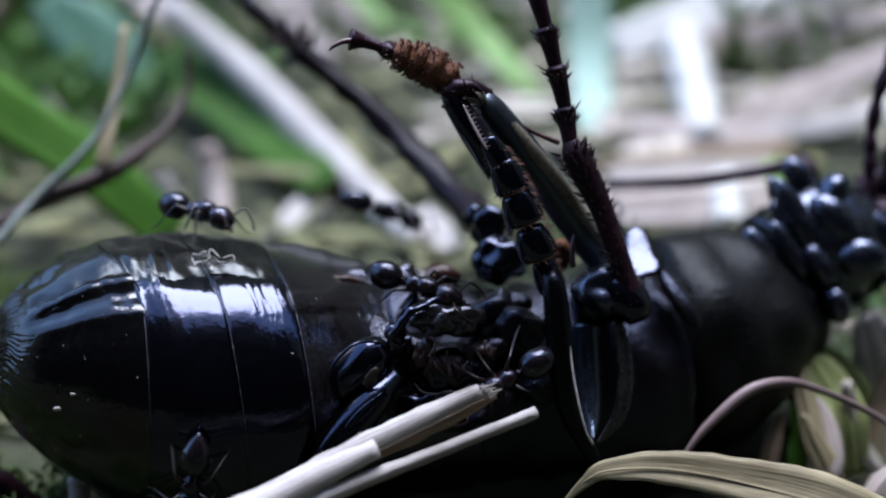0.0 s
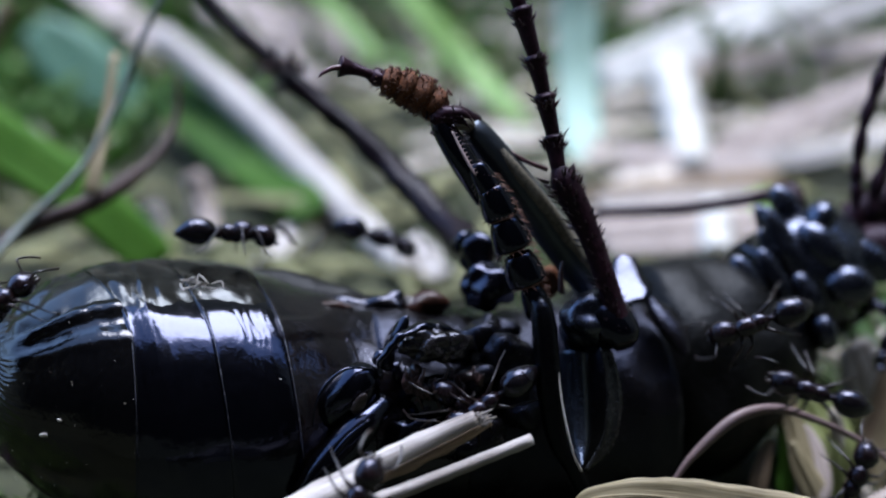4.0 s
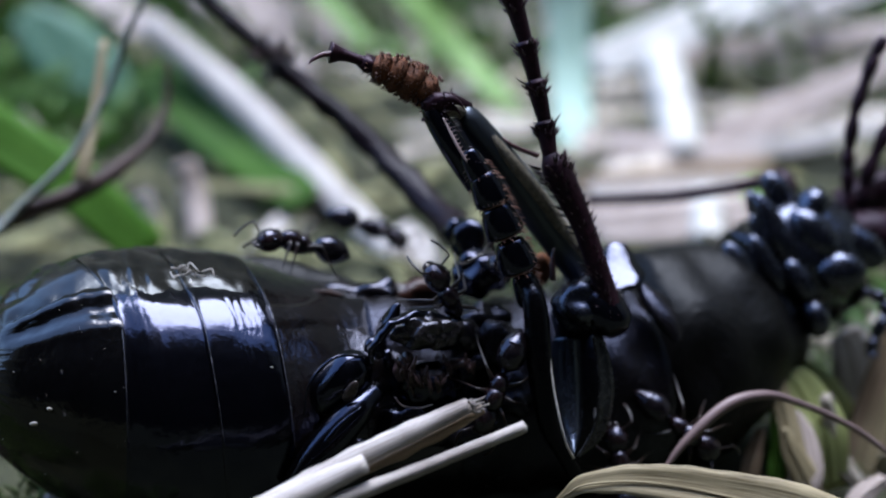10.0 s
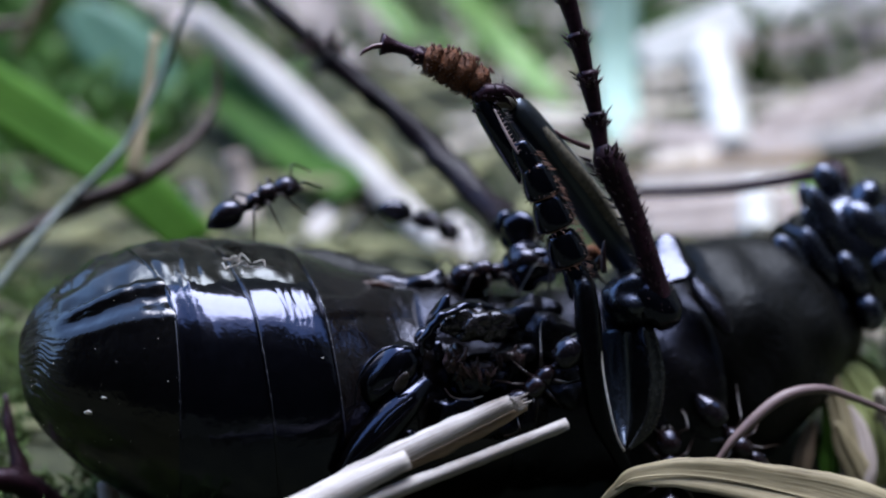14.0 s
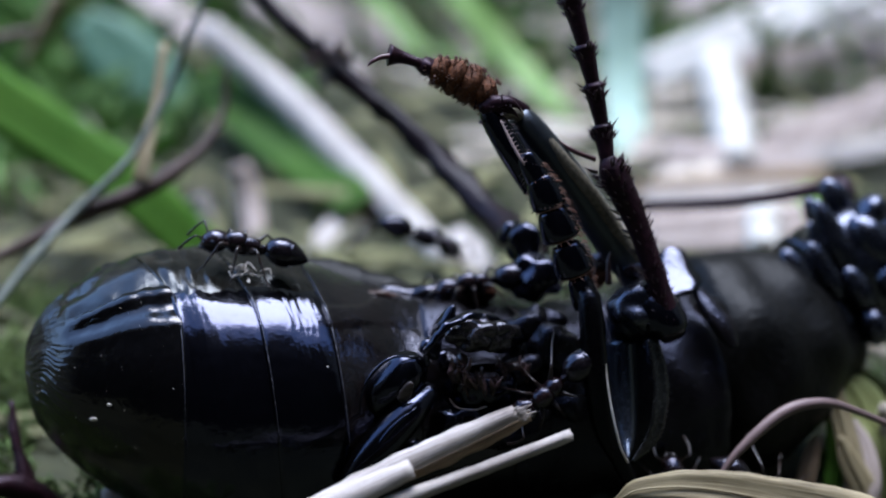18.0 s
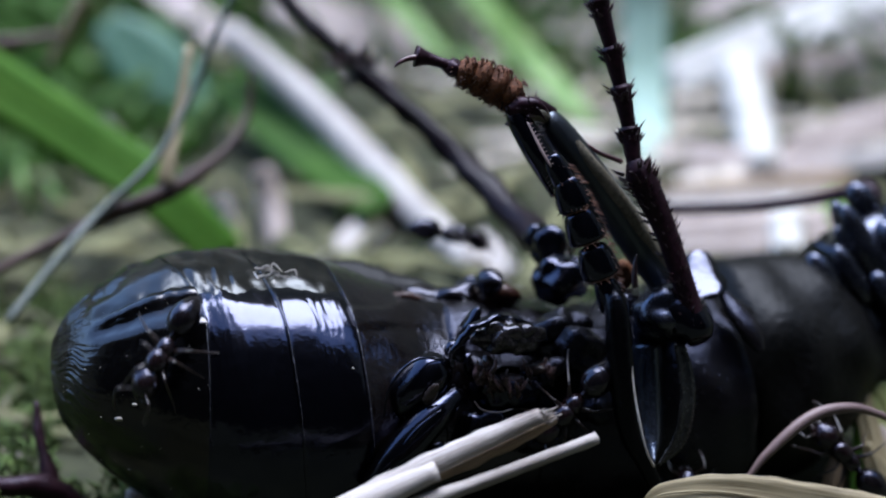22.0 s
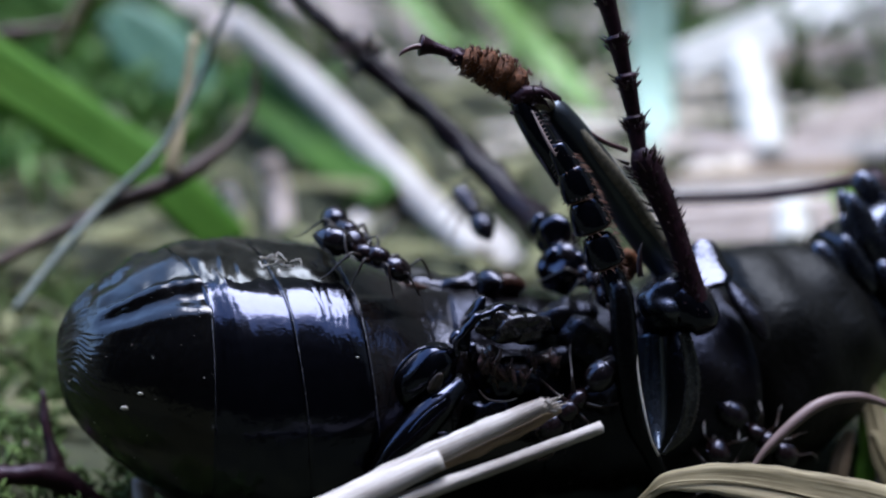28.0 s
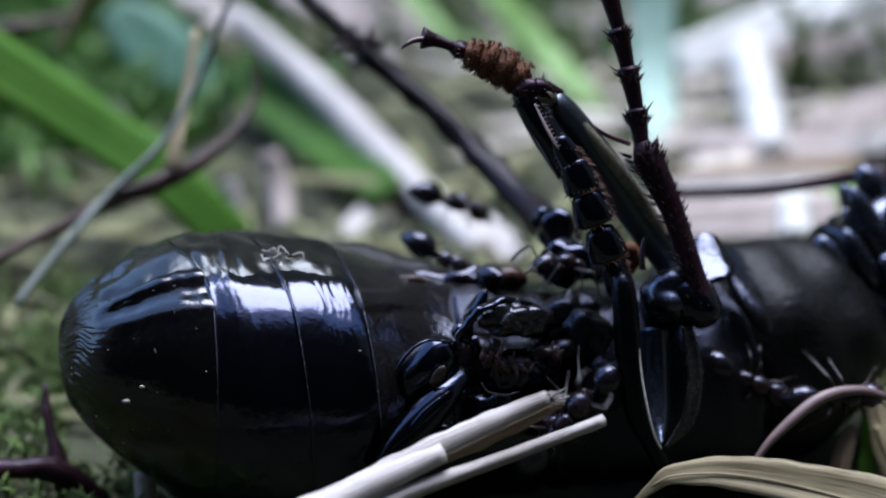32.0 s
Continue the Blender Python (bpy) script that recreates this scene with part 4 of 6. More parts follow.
# ---- straws and leaves close by ----
def near_straws():
    st = thing("split_straw", (-16, -14, 3.5), "split piece of bleached straw with frayed ends", "straw")
    part("stalk", Shape().blade([(-9.72, -9.58, 4.90), (-5.67, -8.00, 6.17), (-2.77, -6.47, 6.74), (-0.04, -5.32, 7.45)], [0.54, 0.56, 0.50, 0.34], 0.4, -0.3, (-0.2, -1, 0.6), 10, ragged=0.15), STRAW, st)
    part("splinter", Shape().blade([(-3.57, -6.19, 6.37), (-0.47, -5.10, 7.46), (1.92, -4.18, 8.14), (3.67, -3.55, 8.62)], [0.36, 0.40, 0.36, 0.28], 0.3, -0.3, (-0.2, -1, 0.6), 10, ragged=0.2), STRAW, st)
    part("splinter", Shape().blade([(-1.26, -5.36, 6.56), (1.32, -4.39, 7.34), (3.16, -3.63, 7.91), (4.19, -3.24, 8.33)], [0.12, 0.26, 0.26, 0.20], 0.25, -0.3, (-0.1, -1, 0.6), 10, ragged=0.25), STALK, st, "brown inner splinter")
    part("splinter", Shape().blade([(-5.00, -7.68, 5.34), (-1.63, -6.25, 6.23), (2.30, -4.85, 7.02), (5.71, -3.68, 7.77)], [0.34, 0.29, 0.24, 0.22], 0.3, -0.3, (-0.1, -1, 0.6), 12, ragged=0.15), STRAW, st)
    s = Shape()
    q = random.Random(5)
    for _ in range(26):
        p = np.array((3.85, -3.58, 8.55)) + np.array([q.uniform(-.25, .25), q.uniform(-.1, .1), q.uniform(-.25, .25)])
        s.spike(p, (0.9, q.uniform(-.3, .3), 0.4 + q.uniform(-.3, .3)), q.uniform(0.2, 0.5), 0.05)
    part("frayed_end", s, STRAW, st, "frayed white fibres")
    lf = Shape().blade([(6.77, -3.93, 4.21), (7.54, -3.90, 5.09), (8.33, -3.90, 5.62), (10.29, -4.23, 5.88), (12.81, -4.74, 5.69), (16.21, -5.60, 5.16), (19.90, -6.87, 3.60)], [0.08, 0.20, 0.36, 0.60, 0.76, 0.9, 0.8], 0.2, 0.35, (0, -1, 0.8), 10, ragged=0.1)
    dl = thing("dry_leaf", (12.76, -5.07, 5.39), "curled dry tan grass leaf lying across the moss", "leaf")
    bl = part("blade", lf, DRY_LEAF, dl)
    part("midrib", Shape().tube([(7.53, -3.97, 5.19), (8.29, -4.09, 5.70), (10.24, -4.41, 5.95), (12.76, -4.94, 5.73), (16.14, -5.82, 5.15)], [0.03, 0.04, 0.04, 0.04, 0.03], 8, 8), DRY_LEAF, bl)
    single("wiry_stem", Shape().tube([(11.91, -1.33, 4.52), (12.76, -0.93, 5.49), (14.35, -0.27, 6.61), (15.77, 0.15, 6.85), (17.27, 0.52, 6.42), (20.13, 0.97, 4.87), (22.66, 1.25, 2.90)], [0.10, 0.18, 0.24, 0.21, 0.15, 0.13, 0.12], 10, 8), PINK_STEM, "thin pinkish grass stem arched over the beetle", "stem")
    reed = thing("dry_reed", (22.25, 5.14, -3.49), "brown dry grass stalk leaning up", "stalk")
    bl = part("blade", Shape().blade([(22.25, 5.14, -3.49), (23.55, 6.70, 0.37), (25.08, 8.61, 3.75), (26.62, 10.34, 6.71)], [1.0, 1.1, 1.0, 0.8], 0.4, 0.3, (0, -1, 0.4), 8), STALK, reed)
    part("midrib", Shape().tube([(22.25, 4.96, -3.42), (23.55, 6.52, 0.44), (25.08, 8.43, 3.82), (26.62, 10.16, 6.78)], 0.12, 8, 6), STALK, bl)
    part("sheath", Shape().blade([(22.9, 5.6, -1.6), (23.75, 6.55, 0.6), (24.6, 7.6, 2.4), (25.4, 8.5, 3.6)], [0.9, 0.7, 0.45, 0.08], 0.15, 0.5, (-0.6, -1, 0.4), 8), DRY_LEAF, reed, "loose tan leaf sheath")
    single("leaf_scrap", Shape().blade([(-21.57, 6.50, -0.30), (-20.53, 6.65, 0.06), (-19.49, 6.66, 0.06), (-18.58, 6.51, -0.30)], [0.3, 0.8, 0.85, 0.4], 0.2, 0.2, (0, -1, 0.6), 6, ragged=0.3), STRAW_PINK, "pinkish scrap of dry leaf in the moss", "leaf")
    single("straw_stub", Shape().tube([(-12.24, 0.63, 0.02), (-12.38, 1.16, 1.32), (-12.54, 1.64, 2.25)], [0.45, 0.45, 0.4], 12, 5), STRAW_PINK, "short grey straw stub under the abdomen", "straw")
    for pts, r in (([(-18.66, 1.12, 2.57), (-16.97, 1.60, 2.41), (-15.96, 1.94, 1.92), (-14.44, 1.92, 0.53)], [0.4, 0.5, 0.55, 0.4]), ([(-17.12, 4.24, 4.95), (-16.71, 3.08, 3.41), (-16.01, 1.94, 1.92)], [0.1, 0.25, 0.45])):
        single("withered_twig", Shape().tube(pts, r, 10, 6, rough=0.15, freq=1.5), CHITIN_BROWN, "dark withered stem in the moss", "stem")
    return st


def backdrop_plants():
    def blade(name, pts, w, mat, label, cat, fold=0.2, thick=0.3, face=(0, -0.85, 1)):
        base = min(pts, key=lambda p: p[2])
        th = thing("tuft" if name == "grass_blade" else name, base, label, cat, "plants behind the beetle")
        bl = part("blade", Shape().blade(pts, w, thick, fold, face, 8), mat, th)
        lift = unit(face) * thick * 0.35
        part("midrib", Shape().tube([np.array(p) + lift for p in pts], [0.16] * len(pts), 8, 6), mat, bl)
        return th

    def stem(name, pts, r, mat, label, cat):
        th = thing(name, min(pts, key=lambda p: p[2]), label, cat, "plants behind the beetle")
        part("stalk", Shape().tube(pts, r, 16, 8, rough=0.12, freq=0.5), mat, th)
        p, q = np.array(pts[len(pts) // 2 - 1]), np.array(pts[len(pts) // 2])
        d = unit(q - p)
        rr = r[len(pts) // 2] * 1.02
        part("node", Shape().tube([q - d * 0.5, q - d * 0.2, q + d * 0.2, q + d * 0.5], [rr, rr * 1.08, rr * 1.08, rr], 14, 3), mat, th)
        return th

    stem("straw", [(-17.62, 62.09, 8.85), (-10.56, 55.07, 4.85), (-5.34, 47.46, 2.05), (-0.38, 37.17, 0.63), (2.41, 28.70, 1.03)], [1.25, 1.3, 1.3, 1.1, 0.85], STRAW_GREY, "long pale straw lying slantwise", "straw")
    blade("straw", [(-35.05, 86.37, 13.36), (-26.96, 79.37, 9.38), (-18.93, 69.54, 6.41)], [1.4, 1.6, 1.4], STRAW_PINK, "pinkish flattened straw behind the stem", "straw")
    blade("grass_blade", [(-31.77, 30.41, 15.98), (-27.15, 31.02, 12.17), (-22.06, 31.57, 8.20), (-17.51, 31.29, 4.84), (-13.39, 30.72, 0.76)], [1.9, 1.95, 1.9, 1.75, 1.5], GREEN, "broad green grass blade leaning over", "grass", 0.15)
    blade("grass_blade", [(-17.71, 62.63, 4.89), (-12.76, 55.25, 2.66), (-8.28, 48.21, 1.26), (-3.98, 39.44, 0.93)], [2.2, 2.6, 2.3, 1.4], GREEN_DARK, "deep green grass blade behind the straw", "grass", 0.3)
    blade("leaf", [(-30.37, 70.32, 8.34), (-27.25, 69.15, 5.45), (-23.61, 67.79, 2.07), (-21.53, 66.62, -0.82)], [1.5, 3.3, 3.0, 0.6], TEAL, "soft blue-green leaf among the grass", "leaf", 0.1)
    tw = thing("withered_plant", (-26.05, 29.74, 0.00), "withered branching grey and brown plant stem", "stem")
    part("stem", Shape().tube([(-9.78, 19.18, 20.12), (-10.98, 18.84, 17.96), (-12.06, 18.32, 15.37), (-13.47, 17.24, 12.74), (-14.74, 16.60, 11.17), (-17.00, 15.79, 9.20), (-18.95, 13.90, 7.22), (-20.82, 11.93, 5.06)], [0.14, 0.15, 0.16, 0.17, 0.2, 0.22, 0.22, 0.2], 10, 8), TWIG, tw)
    part("branch", Shape().tube([(-10.04, 22.54, 15.12), (-10.12, 21.68, 13.02), (-10.86, 20.03, 11.63), (-12.30, 18.51, 10.56), (-14.11, 17.12, 9.80), (-16.43, 16.26, 9.03), (-19.26, 15.25, 7.89), (-22.57, 13.63, 6.57)], [0.14, 0.2, 0.24, 0.40, 0.50, 0.42, 0.3, 0.25], 10, 8), TWIG_BROWN, tw, "dark brown branch")
    part("sheath", Shape().blade([(-13.77, 16.83, 10.41), (-13.60, 17.99, 11.93), (-13.33, 19.78, 13.67), (-13.10, 21.99, 16.44)], [0.45, 0.35, 0.28, 0.2], 0.1, 0.3), DRY_LEAF, tw, "thin tan leaf sheath")
    stem("straw", [(-24.33, 42.89, 15.20), (-25.50, 42.02, 13.03), (-26.87, 41.14, 10.86)], [0.6, 0.5, 0.3], DRY_LEAF, "short tan straw on the moss", "straw")
    stem("straw", [(-31.35, 37.61, 12.81), (-28.37, 37.75, 13.15), (-25.27, 38.96, 13.46)], [0.4, 0.5, 0.4], TWIG_BROWN, "dark brown straw on the moss", "straw")
    stem("straw", [(-14.34, 33.97, 3.78), (-13.82, 33.44, 2.48), (-13.96, 32.60, 0.41)], [0.7, 0.55, 0.6], STRAW_GREY, "small pale forked straw", "straw")
    stem("straw", [(-12.83, 42.33, 3.13), (-12.01, 41.41, 0.86), (-11.14, 38.33, -1.44)], [0.9, 0.95, 0.9], STRAW_PINK, "upright pale straw behind the abdomen", "straw")
    blade("grass_blade", [(18.01, 66.35, 14.52), (18.11, 64.32, 9.50), (17.91, 59.79, 3.62), (17.56, 51.03, -2.03)], [1.9, 1.9, 1.7, 1.4], MINT, "pale mint-green upright grass blade", "grass", 0.15)
    stem("straw", [(26.28, 62.94, 6.08), (26.33, 57.30, 2.81), (26.03, 50.73, -0.12)], [1.75, 1.8, 1.7], STRAW_WHITE, "bright white broken straw standing up", "straw")
    blade("straw", [(21.56, 69.40, 3.38), (28.12, 70.30, 5.62), (35.25, 72.36, 8.05), (46.64, 76.14, 12.06)], [1.9, 2.2, 2.2, 2.0], STRAW_WHITE, "wide white dry straw lying across", "straw")
    blade("straw", [(29.40, 72.47, 2.97), (34.25, 72.75, 3.67), (43.94, 73.15, 4.67), (54.71, 73.72, 6.07)], [0.8, 1.1, 1.2, 1.1], STRAW_PINK, "pinkish dry straw lying across", "straw")
    blade("straw", [(27.12, 51.80, -0.13), (31.07, 53.53, 1.48), (38.64, 57.48, 3.25), (48.09, 60.87, 6.31)], [1.0, 1.5, 1.4, 1.2], STRAW_PINK, "pale dry straw lying across", "straw")
    blade("straw", [(17.56, 52.09, 0.59), (23.24, 51.01, 0.59), (31.58, 48.69, 0.18)], [1.5, 1.7, 1.4], STRAW_PINK, "faded pink straw lying flat", "straw")
    blade("straw", [(15.71, 43.46, 0.59), (22.64, 44.64, 0.85), (31.78, 46.79, 0.81)], [0.8, 0.9, 0.8], STALK, "brown dry straw lying flat", "straw")
    blade("straw", [(14.27, 36.98, 0.56), (20.36, 38.06, 0.57), (25.39, 39.15, 0.60)], [1.2, 1.5, 1.3], STRAW_PINK, "faded pinkish straw lying flat", "straw")
    stem("straw", [(23.42, 35.74, 2.30), (23.04, 33.36, 1.77), (22.53, 30.80, 0.80)], [1.1, 1.2, 1.1], STRAW_WHITE, "white stub of a broken straw", "straw")
    blade("straw", [(15.45, 32.95, 1.27), (20.28, 33.05, 1.51), (26.17, 34.24, 1.78)], [1.2, 1.6, 1.3], STRAW_PINK, "pinkish pale straw behind the pronotum", "straw")
    blade("straw", [(16.21, 39.38, 1.15), (22.05, 40.39, 1.00), (29.58, 42.44, 0.72)], [0.9, 1.1, 0.9], STRAW_GREY, "whitish straw lying flat in the litter", "straw")
    blade("leaf", [(25.35, 35.10, 1.26), (26.69, 35.57, 2.42), (28.75, 36.84, 2.87)], [0.8, 1.3, 0.6], GREEN_LIGHT, "yellow-green leaf tip behind the head", "leaf")
    blade("grass_blade", [(0.88, 78.58, 12.77), (4.63, 74.73, 8.57), (9.31, 70.74, 4.03), (14.34, 62.66, 0.05)], [1.2, 1.3, 1.3, 0.8], GREEN_LIGHT, "bright green narrow grass blade", "grass")
    blade("grass_blade", [(-8.69, 90.59, 10.46), (-3.80, 86.77, 6.35), (0.92, 80.82, 2.28)], [0.8, 1.0, 0.8], GREEN_LIGHT, "light green narrow grass blade far behind", "grass")
    blade("straw", [(-17.40, 91.25, 6.75), (-9.90, 88.10, 4.30), (-1.45, 87.42, 2.62)], [2.0, 2.6, 2.0], STRAW_PINK, "pinkish brown dry leaf on the ground", "straw")
    blade("straw", [(2.08, 32.95, 1.27), (3.11, 30.61, 0.81), (4.27, 28.36, 0.58)], [1.2, 1.4, 1.0], STRAW_GREY, "white straw behind the hips", "straw")
    blade("straw", [(-3.93, 42.99, -0.58), (-5.62, 36.61, -0.35), (-6.83, 32.33, -0.28)], [1.2, 1.3, 1.0], STRAW_GREY, "white straw on the ground", "straw")
    for pts, w, m, lab in (([(25.45, 93.33, 3.89), (32.34, 94.04, 5.64), (43.94, 96.22, 8.38)], 1.6, STRAW_PINK, "pale straw far behind in the grass"),
                           ([(21.69, 73.45, 0.07), (23.21, 70.69, -1.42), (22.19, 59.16, -3.27)], 0.9, STALK, "short brown straw standing in litter"),
                           ([(39.42, 79.48, 4.31), (46.22, 80.33, 6.41), (56.41, 81.60, 9.56)], 1.2, STRAW_GREY, "pale straw crossing the pinkish one"),
                           ([(33.07, 66.72, -0.58), (37.59, 64.59, -0.51), (45.93, 62.38, -0.65)], 1.0, STRAW_PINK, "dull pinkish straw in the litter"),
                           ([(21.36, 62.28, -0.88), (25.14, 61.04, -1.29), (31.30, 60.17, -0.77)], 0.7, STRAW_PINK, "thin pinkish straw lying flat"),
                           ([(29.85, 51.97, 0.29), (35.31, 52.19, 0.84), (43.49, 52.74, 2.19)], 0.9, STRAW_GREY, "greyish straw behind the head"),
                           ([(11.23, 66.52, -1.06), (13.84, 61.81, -2.04), (14.83, 51.03, -2.03)], 0.9, STRAW_GREY, "pale straw behind the spiny leg"),
                           ([(6.57, 77.14, -1.47), (9.48, 70.09, -2.92), (10.70, 55.00, -2.90)], 0.9, STRAW_PINK, "dull straw behind the front leg"),
                           ([(-2.57, 82.35, 0.75), (0.91, 77.36, -0.95), (3.37, 63.73, -2.64)], 1.1, STRAW_PINK, "dull pinkish straw among green grass"),
                           ([(-14.14, 95.04, 5.46), (-11.10, 87.42, 2.62), (-4.84, 79.95, 0.15)], 1.3, STRAW_PINK, "pinkish brown straw lying flat"),
                           ([(-31.93, 67.79, 2.07), (-29.31, 65.07, 0.68), (-26.27, 58.16, -0.41)], 1.0, STRAW_GREY, "pale patch of dry leaf"),
                           ([(-21.92, 58.79, 1.16), (-20.79, 56.06, -0.26), (-19.65, 51.37, -1.19)], 0.8, STRAW_PINK, "short dull straw in the grass")):
        blade("straw", pts, [w * 0.8, w, w * 0.8], m, lab, "straw")
    # low growth right of the beetle
    blade("straw", [(18.32, 5.60, 5.52), (18.34, 5.04, 4.70), (18.61, 4.23, 3.55), (18.89, 3.17, 2.06), (19.05, 2.40, 0.0)], [0.15, 0.42, 0.48, 0.5, 0.4], DRY_LEAF, "tan dry blade standing beside the pronotum", "straw")
    blade("leaf", [(19.06, 6.35, 4.78), (19.50, 5.80, 4.27), (20.04, 5.21, 3.39), (20.63, 4.37, 2.44), (21.10, 3.80, 0.0)], [0.2, 0.9, 1.1, 1.0, 0.6], YELLOW_GREEN, "yellow-green leaf leaning over dry straws", "leaf")
    blade("leaf", [(19.13, 4.44, 3.56), (19.34, 3.88, 2.75), (19.36, 3.15, 1.78), (19.20, 2.61, 0.98), (19.10, 2.20, 0.0)], [0.2, 0.55, 0.75, 0.75, 0.5], STRAW_PINK, "pinkish-white dry leaf beside the stem", "leaf")
    blade("straw", [(17.70, 4.37, 2.78), (17.33, 3.88, 2.08), (17.01, 3.34, 1.28), (16.80, 2.90, 0.0)], [0.2, 0.35, 0.4, 0.3], STALK, "short orange-tan straw by the pronotum", "straw")
    blade("grass_blade", [(18.37, 5.30, 3.51), (18.59, 4.79, 2.80), (18.59, 4.05, 1.80), (18.40, 3.42, 1.05), (18.30, 3.00, 0.0)], [0.15, 0.45, 0.55, 0.55, 0.4], GREEN, "small green blade among dry leaves", "grass")
    blade("grass_blade", [(22.83, 9.50, 0.00), (22.45, 9.90, 0.74), (22.04, 10.30, 1.64), (21.80, 10.70, 2.39)], [1.0, 1.1, 0.9, 0.5], GREEN, "short green grass blade by the pronotum", "grass")
    blade("leaf", [(23.05, 7.23, 0.00), (22.20, 7.63, 1.33), (21.21, 8.03, 2.65), (20.22, 8.43, 4.12)], [0.7, 1.3, 1.2, 0.4], YELLOW_GREEN, "yellow-green leaf beside the pronotum", "leaf")
    blade("straw", [(19.66, 2.25, 0.00), (19.27, 2.65, 1.20), (18.64, 3.05, 2.39), (18.29, 3.45, 3.30)], [0.5, 0.65, 0.5, 0.2], DRY_LEAF, "pale dry leaf curled upward", "straw")
    blade("straw", [(22.31, 3.89, -0.00), (21.21, 4.29, 1.55), (20.49, 4.69, 4.22)], [0.4, 0.45, 0.3], BEIGE, "thin beige straw beside the pronotum", "straw")
    blade("leaf", [(24.75, 10.22, 0.50), (24.33, 10.62, 2.52), (23.67, 11.02, 4.21)], [1.0, 1.5, 0.9], STRAW_GREY, "pale grey leaf behind the head", "leaf")
    blade("straw", [(21.10, 1.80, 0.00), (21.67, 2.20, 0.59), (22.76, 2.60, 1.16)], [0.4, 0.45, 0.3], STRAW_PINK, "pinkish straw bit on the ground", "straw")


def ground_cover():
    q = random.Random(21)
    lit, gr, ms = Shape(), Shape(), Shape()
    for _ in range(900):
        x, y = q.uniform(-110, 110), 24 + 170 * q.random() ** 1.2
        if (x > 8 and y > 50 or x < -8 and y < 80) and q.random() < 0.6:
            continue
        a, ln = q.uniform(0, 6.28), q.uniform(6, 24)
        d = np.array((math.cos(a), math.sin(a), 0)) * ln / 2
        z = height(x, y) + q.uniform(0.1, 1.6)
        p = np.array((x, y, z))
        lit.blade([p - d, p + (0, 0, q.uniform(-.2, .8)), p + d + (0, 0, q.uniform(-0.4, 1.4))], [q.uniform(.2, .65)] * 3, 0.2, q.uniform(-.3, .3), (0, -.3, 1), 3)
    pale = Shape()
    for _ in range(420):
        x, y = q.uniform(2, 120), 50 + 130 * q.random()
        a, ln = q.uniform(-0.9, 0.9), q.uniform(5, 16)
        d = np.array((math.cos(a), math.sin(a) * 0.6, 0)) * ln / 2
        p = np.array((x, y, height(x, y) + q.uniform(0.2, 1.0)))
        pale.blade([p - d, p + (0, 0, q.uniform(-.1, .4)), p + d + (0, 0, q.uniform(-0.3, 0.8))], [q.uniform(.25, .7)] * 3, 0.2, q.uniform(-.3, .3), (0, -.4, 1), 2)
    for _ in range(70):
        p = np.array((q.uniform(21.5, 42), q.uniform(4, 26), 0))
        p[2] = height(p[0], p[1])
        d = np.array((q.uniform(-3, 3), q.uniform(-1, 2), q.uniform(0.2, 2.4)))
        pale.blade([p, p + d * 0.5 + (0, 0, q.uniform(-.1, .4)), p + d], [q.uniform(.2, .5)] * 3, 0.15, q.uniform(-.3, .3), (0, -1, .5), 3)
    for k in range(240):
        x, y = q.uniform(-44, -14), q.uniform(8, 46)
        if k % 2 and x > -17:
            continue
        a, ln = q.uniform(0, 6.28), q.uniform(1.5, 5)
        p = np.array((x, y, height(x, y) + q.uniform(0.4, 1.8)))
        d = np.array((math.cos(a), math.sin(a) * 0.6, q.uniform(-0.2, 0.5))) * ln / 2
        lit.blade([p - d, p + (0, 0, q.uniform(-.1, .3)), p + d], [q.uniform(.12, .4)] * 3, 0.12, q.uniform(-.3, .3), (0, -.6, 1), 2)
    tagged(new("beige_straw", pale.data("beige_straw", BEIGE)), "layer of beige straw bits on the soil", "straw", kind="stuff")
    tagged(new("dry_grass", lit.data("dry_grass", LITTER)), "matted dry grass litter on the soil", "dry grass", kind="stuff")
    for k in range(1100):
        x, y = (q.uniform(-100, -26), 46 + 90 * q.random()) if k < 350 else (q.uniform(-110, 110), 70 + 130 * q.random())
        z = height(x, y)
        h, lean = q.uniform(3, 11), q.uniform(-0.9, 0.9)
        p = np.array((x, y, z - 0.3))
        gr.blade([p, p + (lean * h * 0.3, q.uniform(-1, 1), h * 0.6), p + (lean * h, q.uniform(-3, 2), h)], [0.5, q.uniform(.5, 1.1), 0.05], 0.15, 0.3, (q.uniform(-.5, .5), -1, 0.3), 3)
    for k in range(330):
        x, y = (q.uniform(-50, -19), q.uniform(44, 80)) if k < 260 else (q.uniform(23, 40), q.uniform(9, 26))
        h, lean = q.uniform(1.5, 5.5) * (1 if k < 260 else 0.6), q.uniform(-0.9, 0.9)
        p = np.array((x, y, height(x, y) - 0.3))
        gr.blade([p, p + (lean * h * 0.3, q.uniform(-1, 1), h * 0.6), p + (lean * h, q.uniform(-3, 2), h)], [0.4, q.uniform(.35, .8), 0.05], 0.15, 0.3, (q.uniform(-.5, .5), -1, 0.3), 3)
    tagged(new("short_grass", gr.data("short_grass", GRASS)), "short green grass growing through the litter", "grass", kind="stuff")
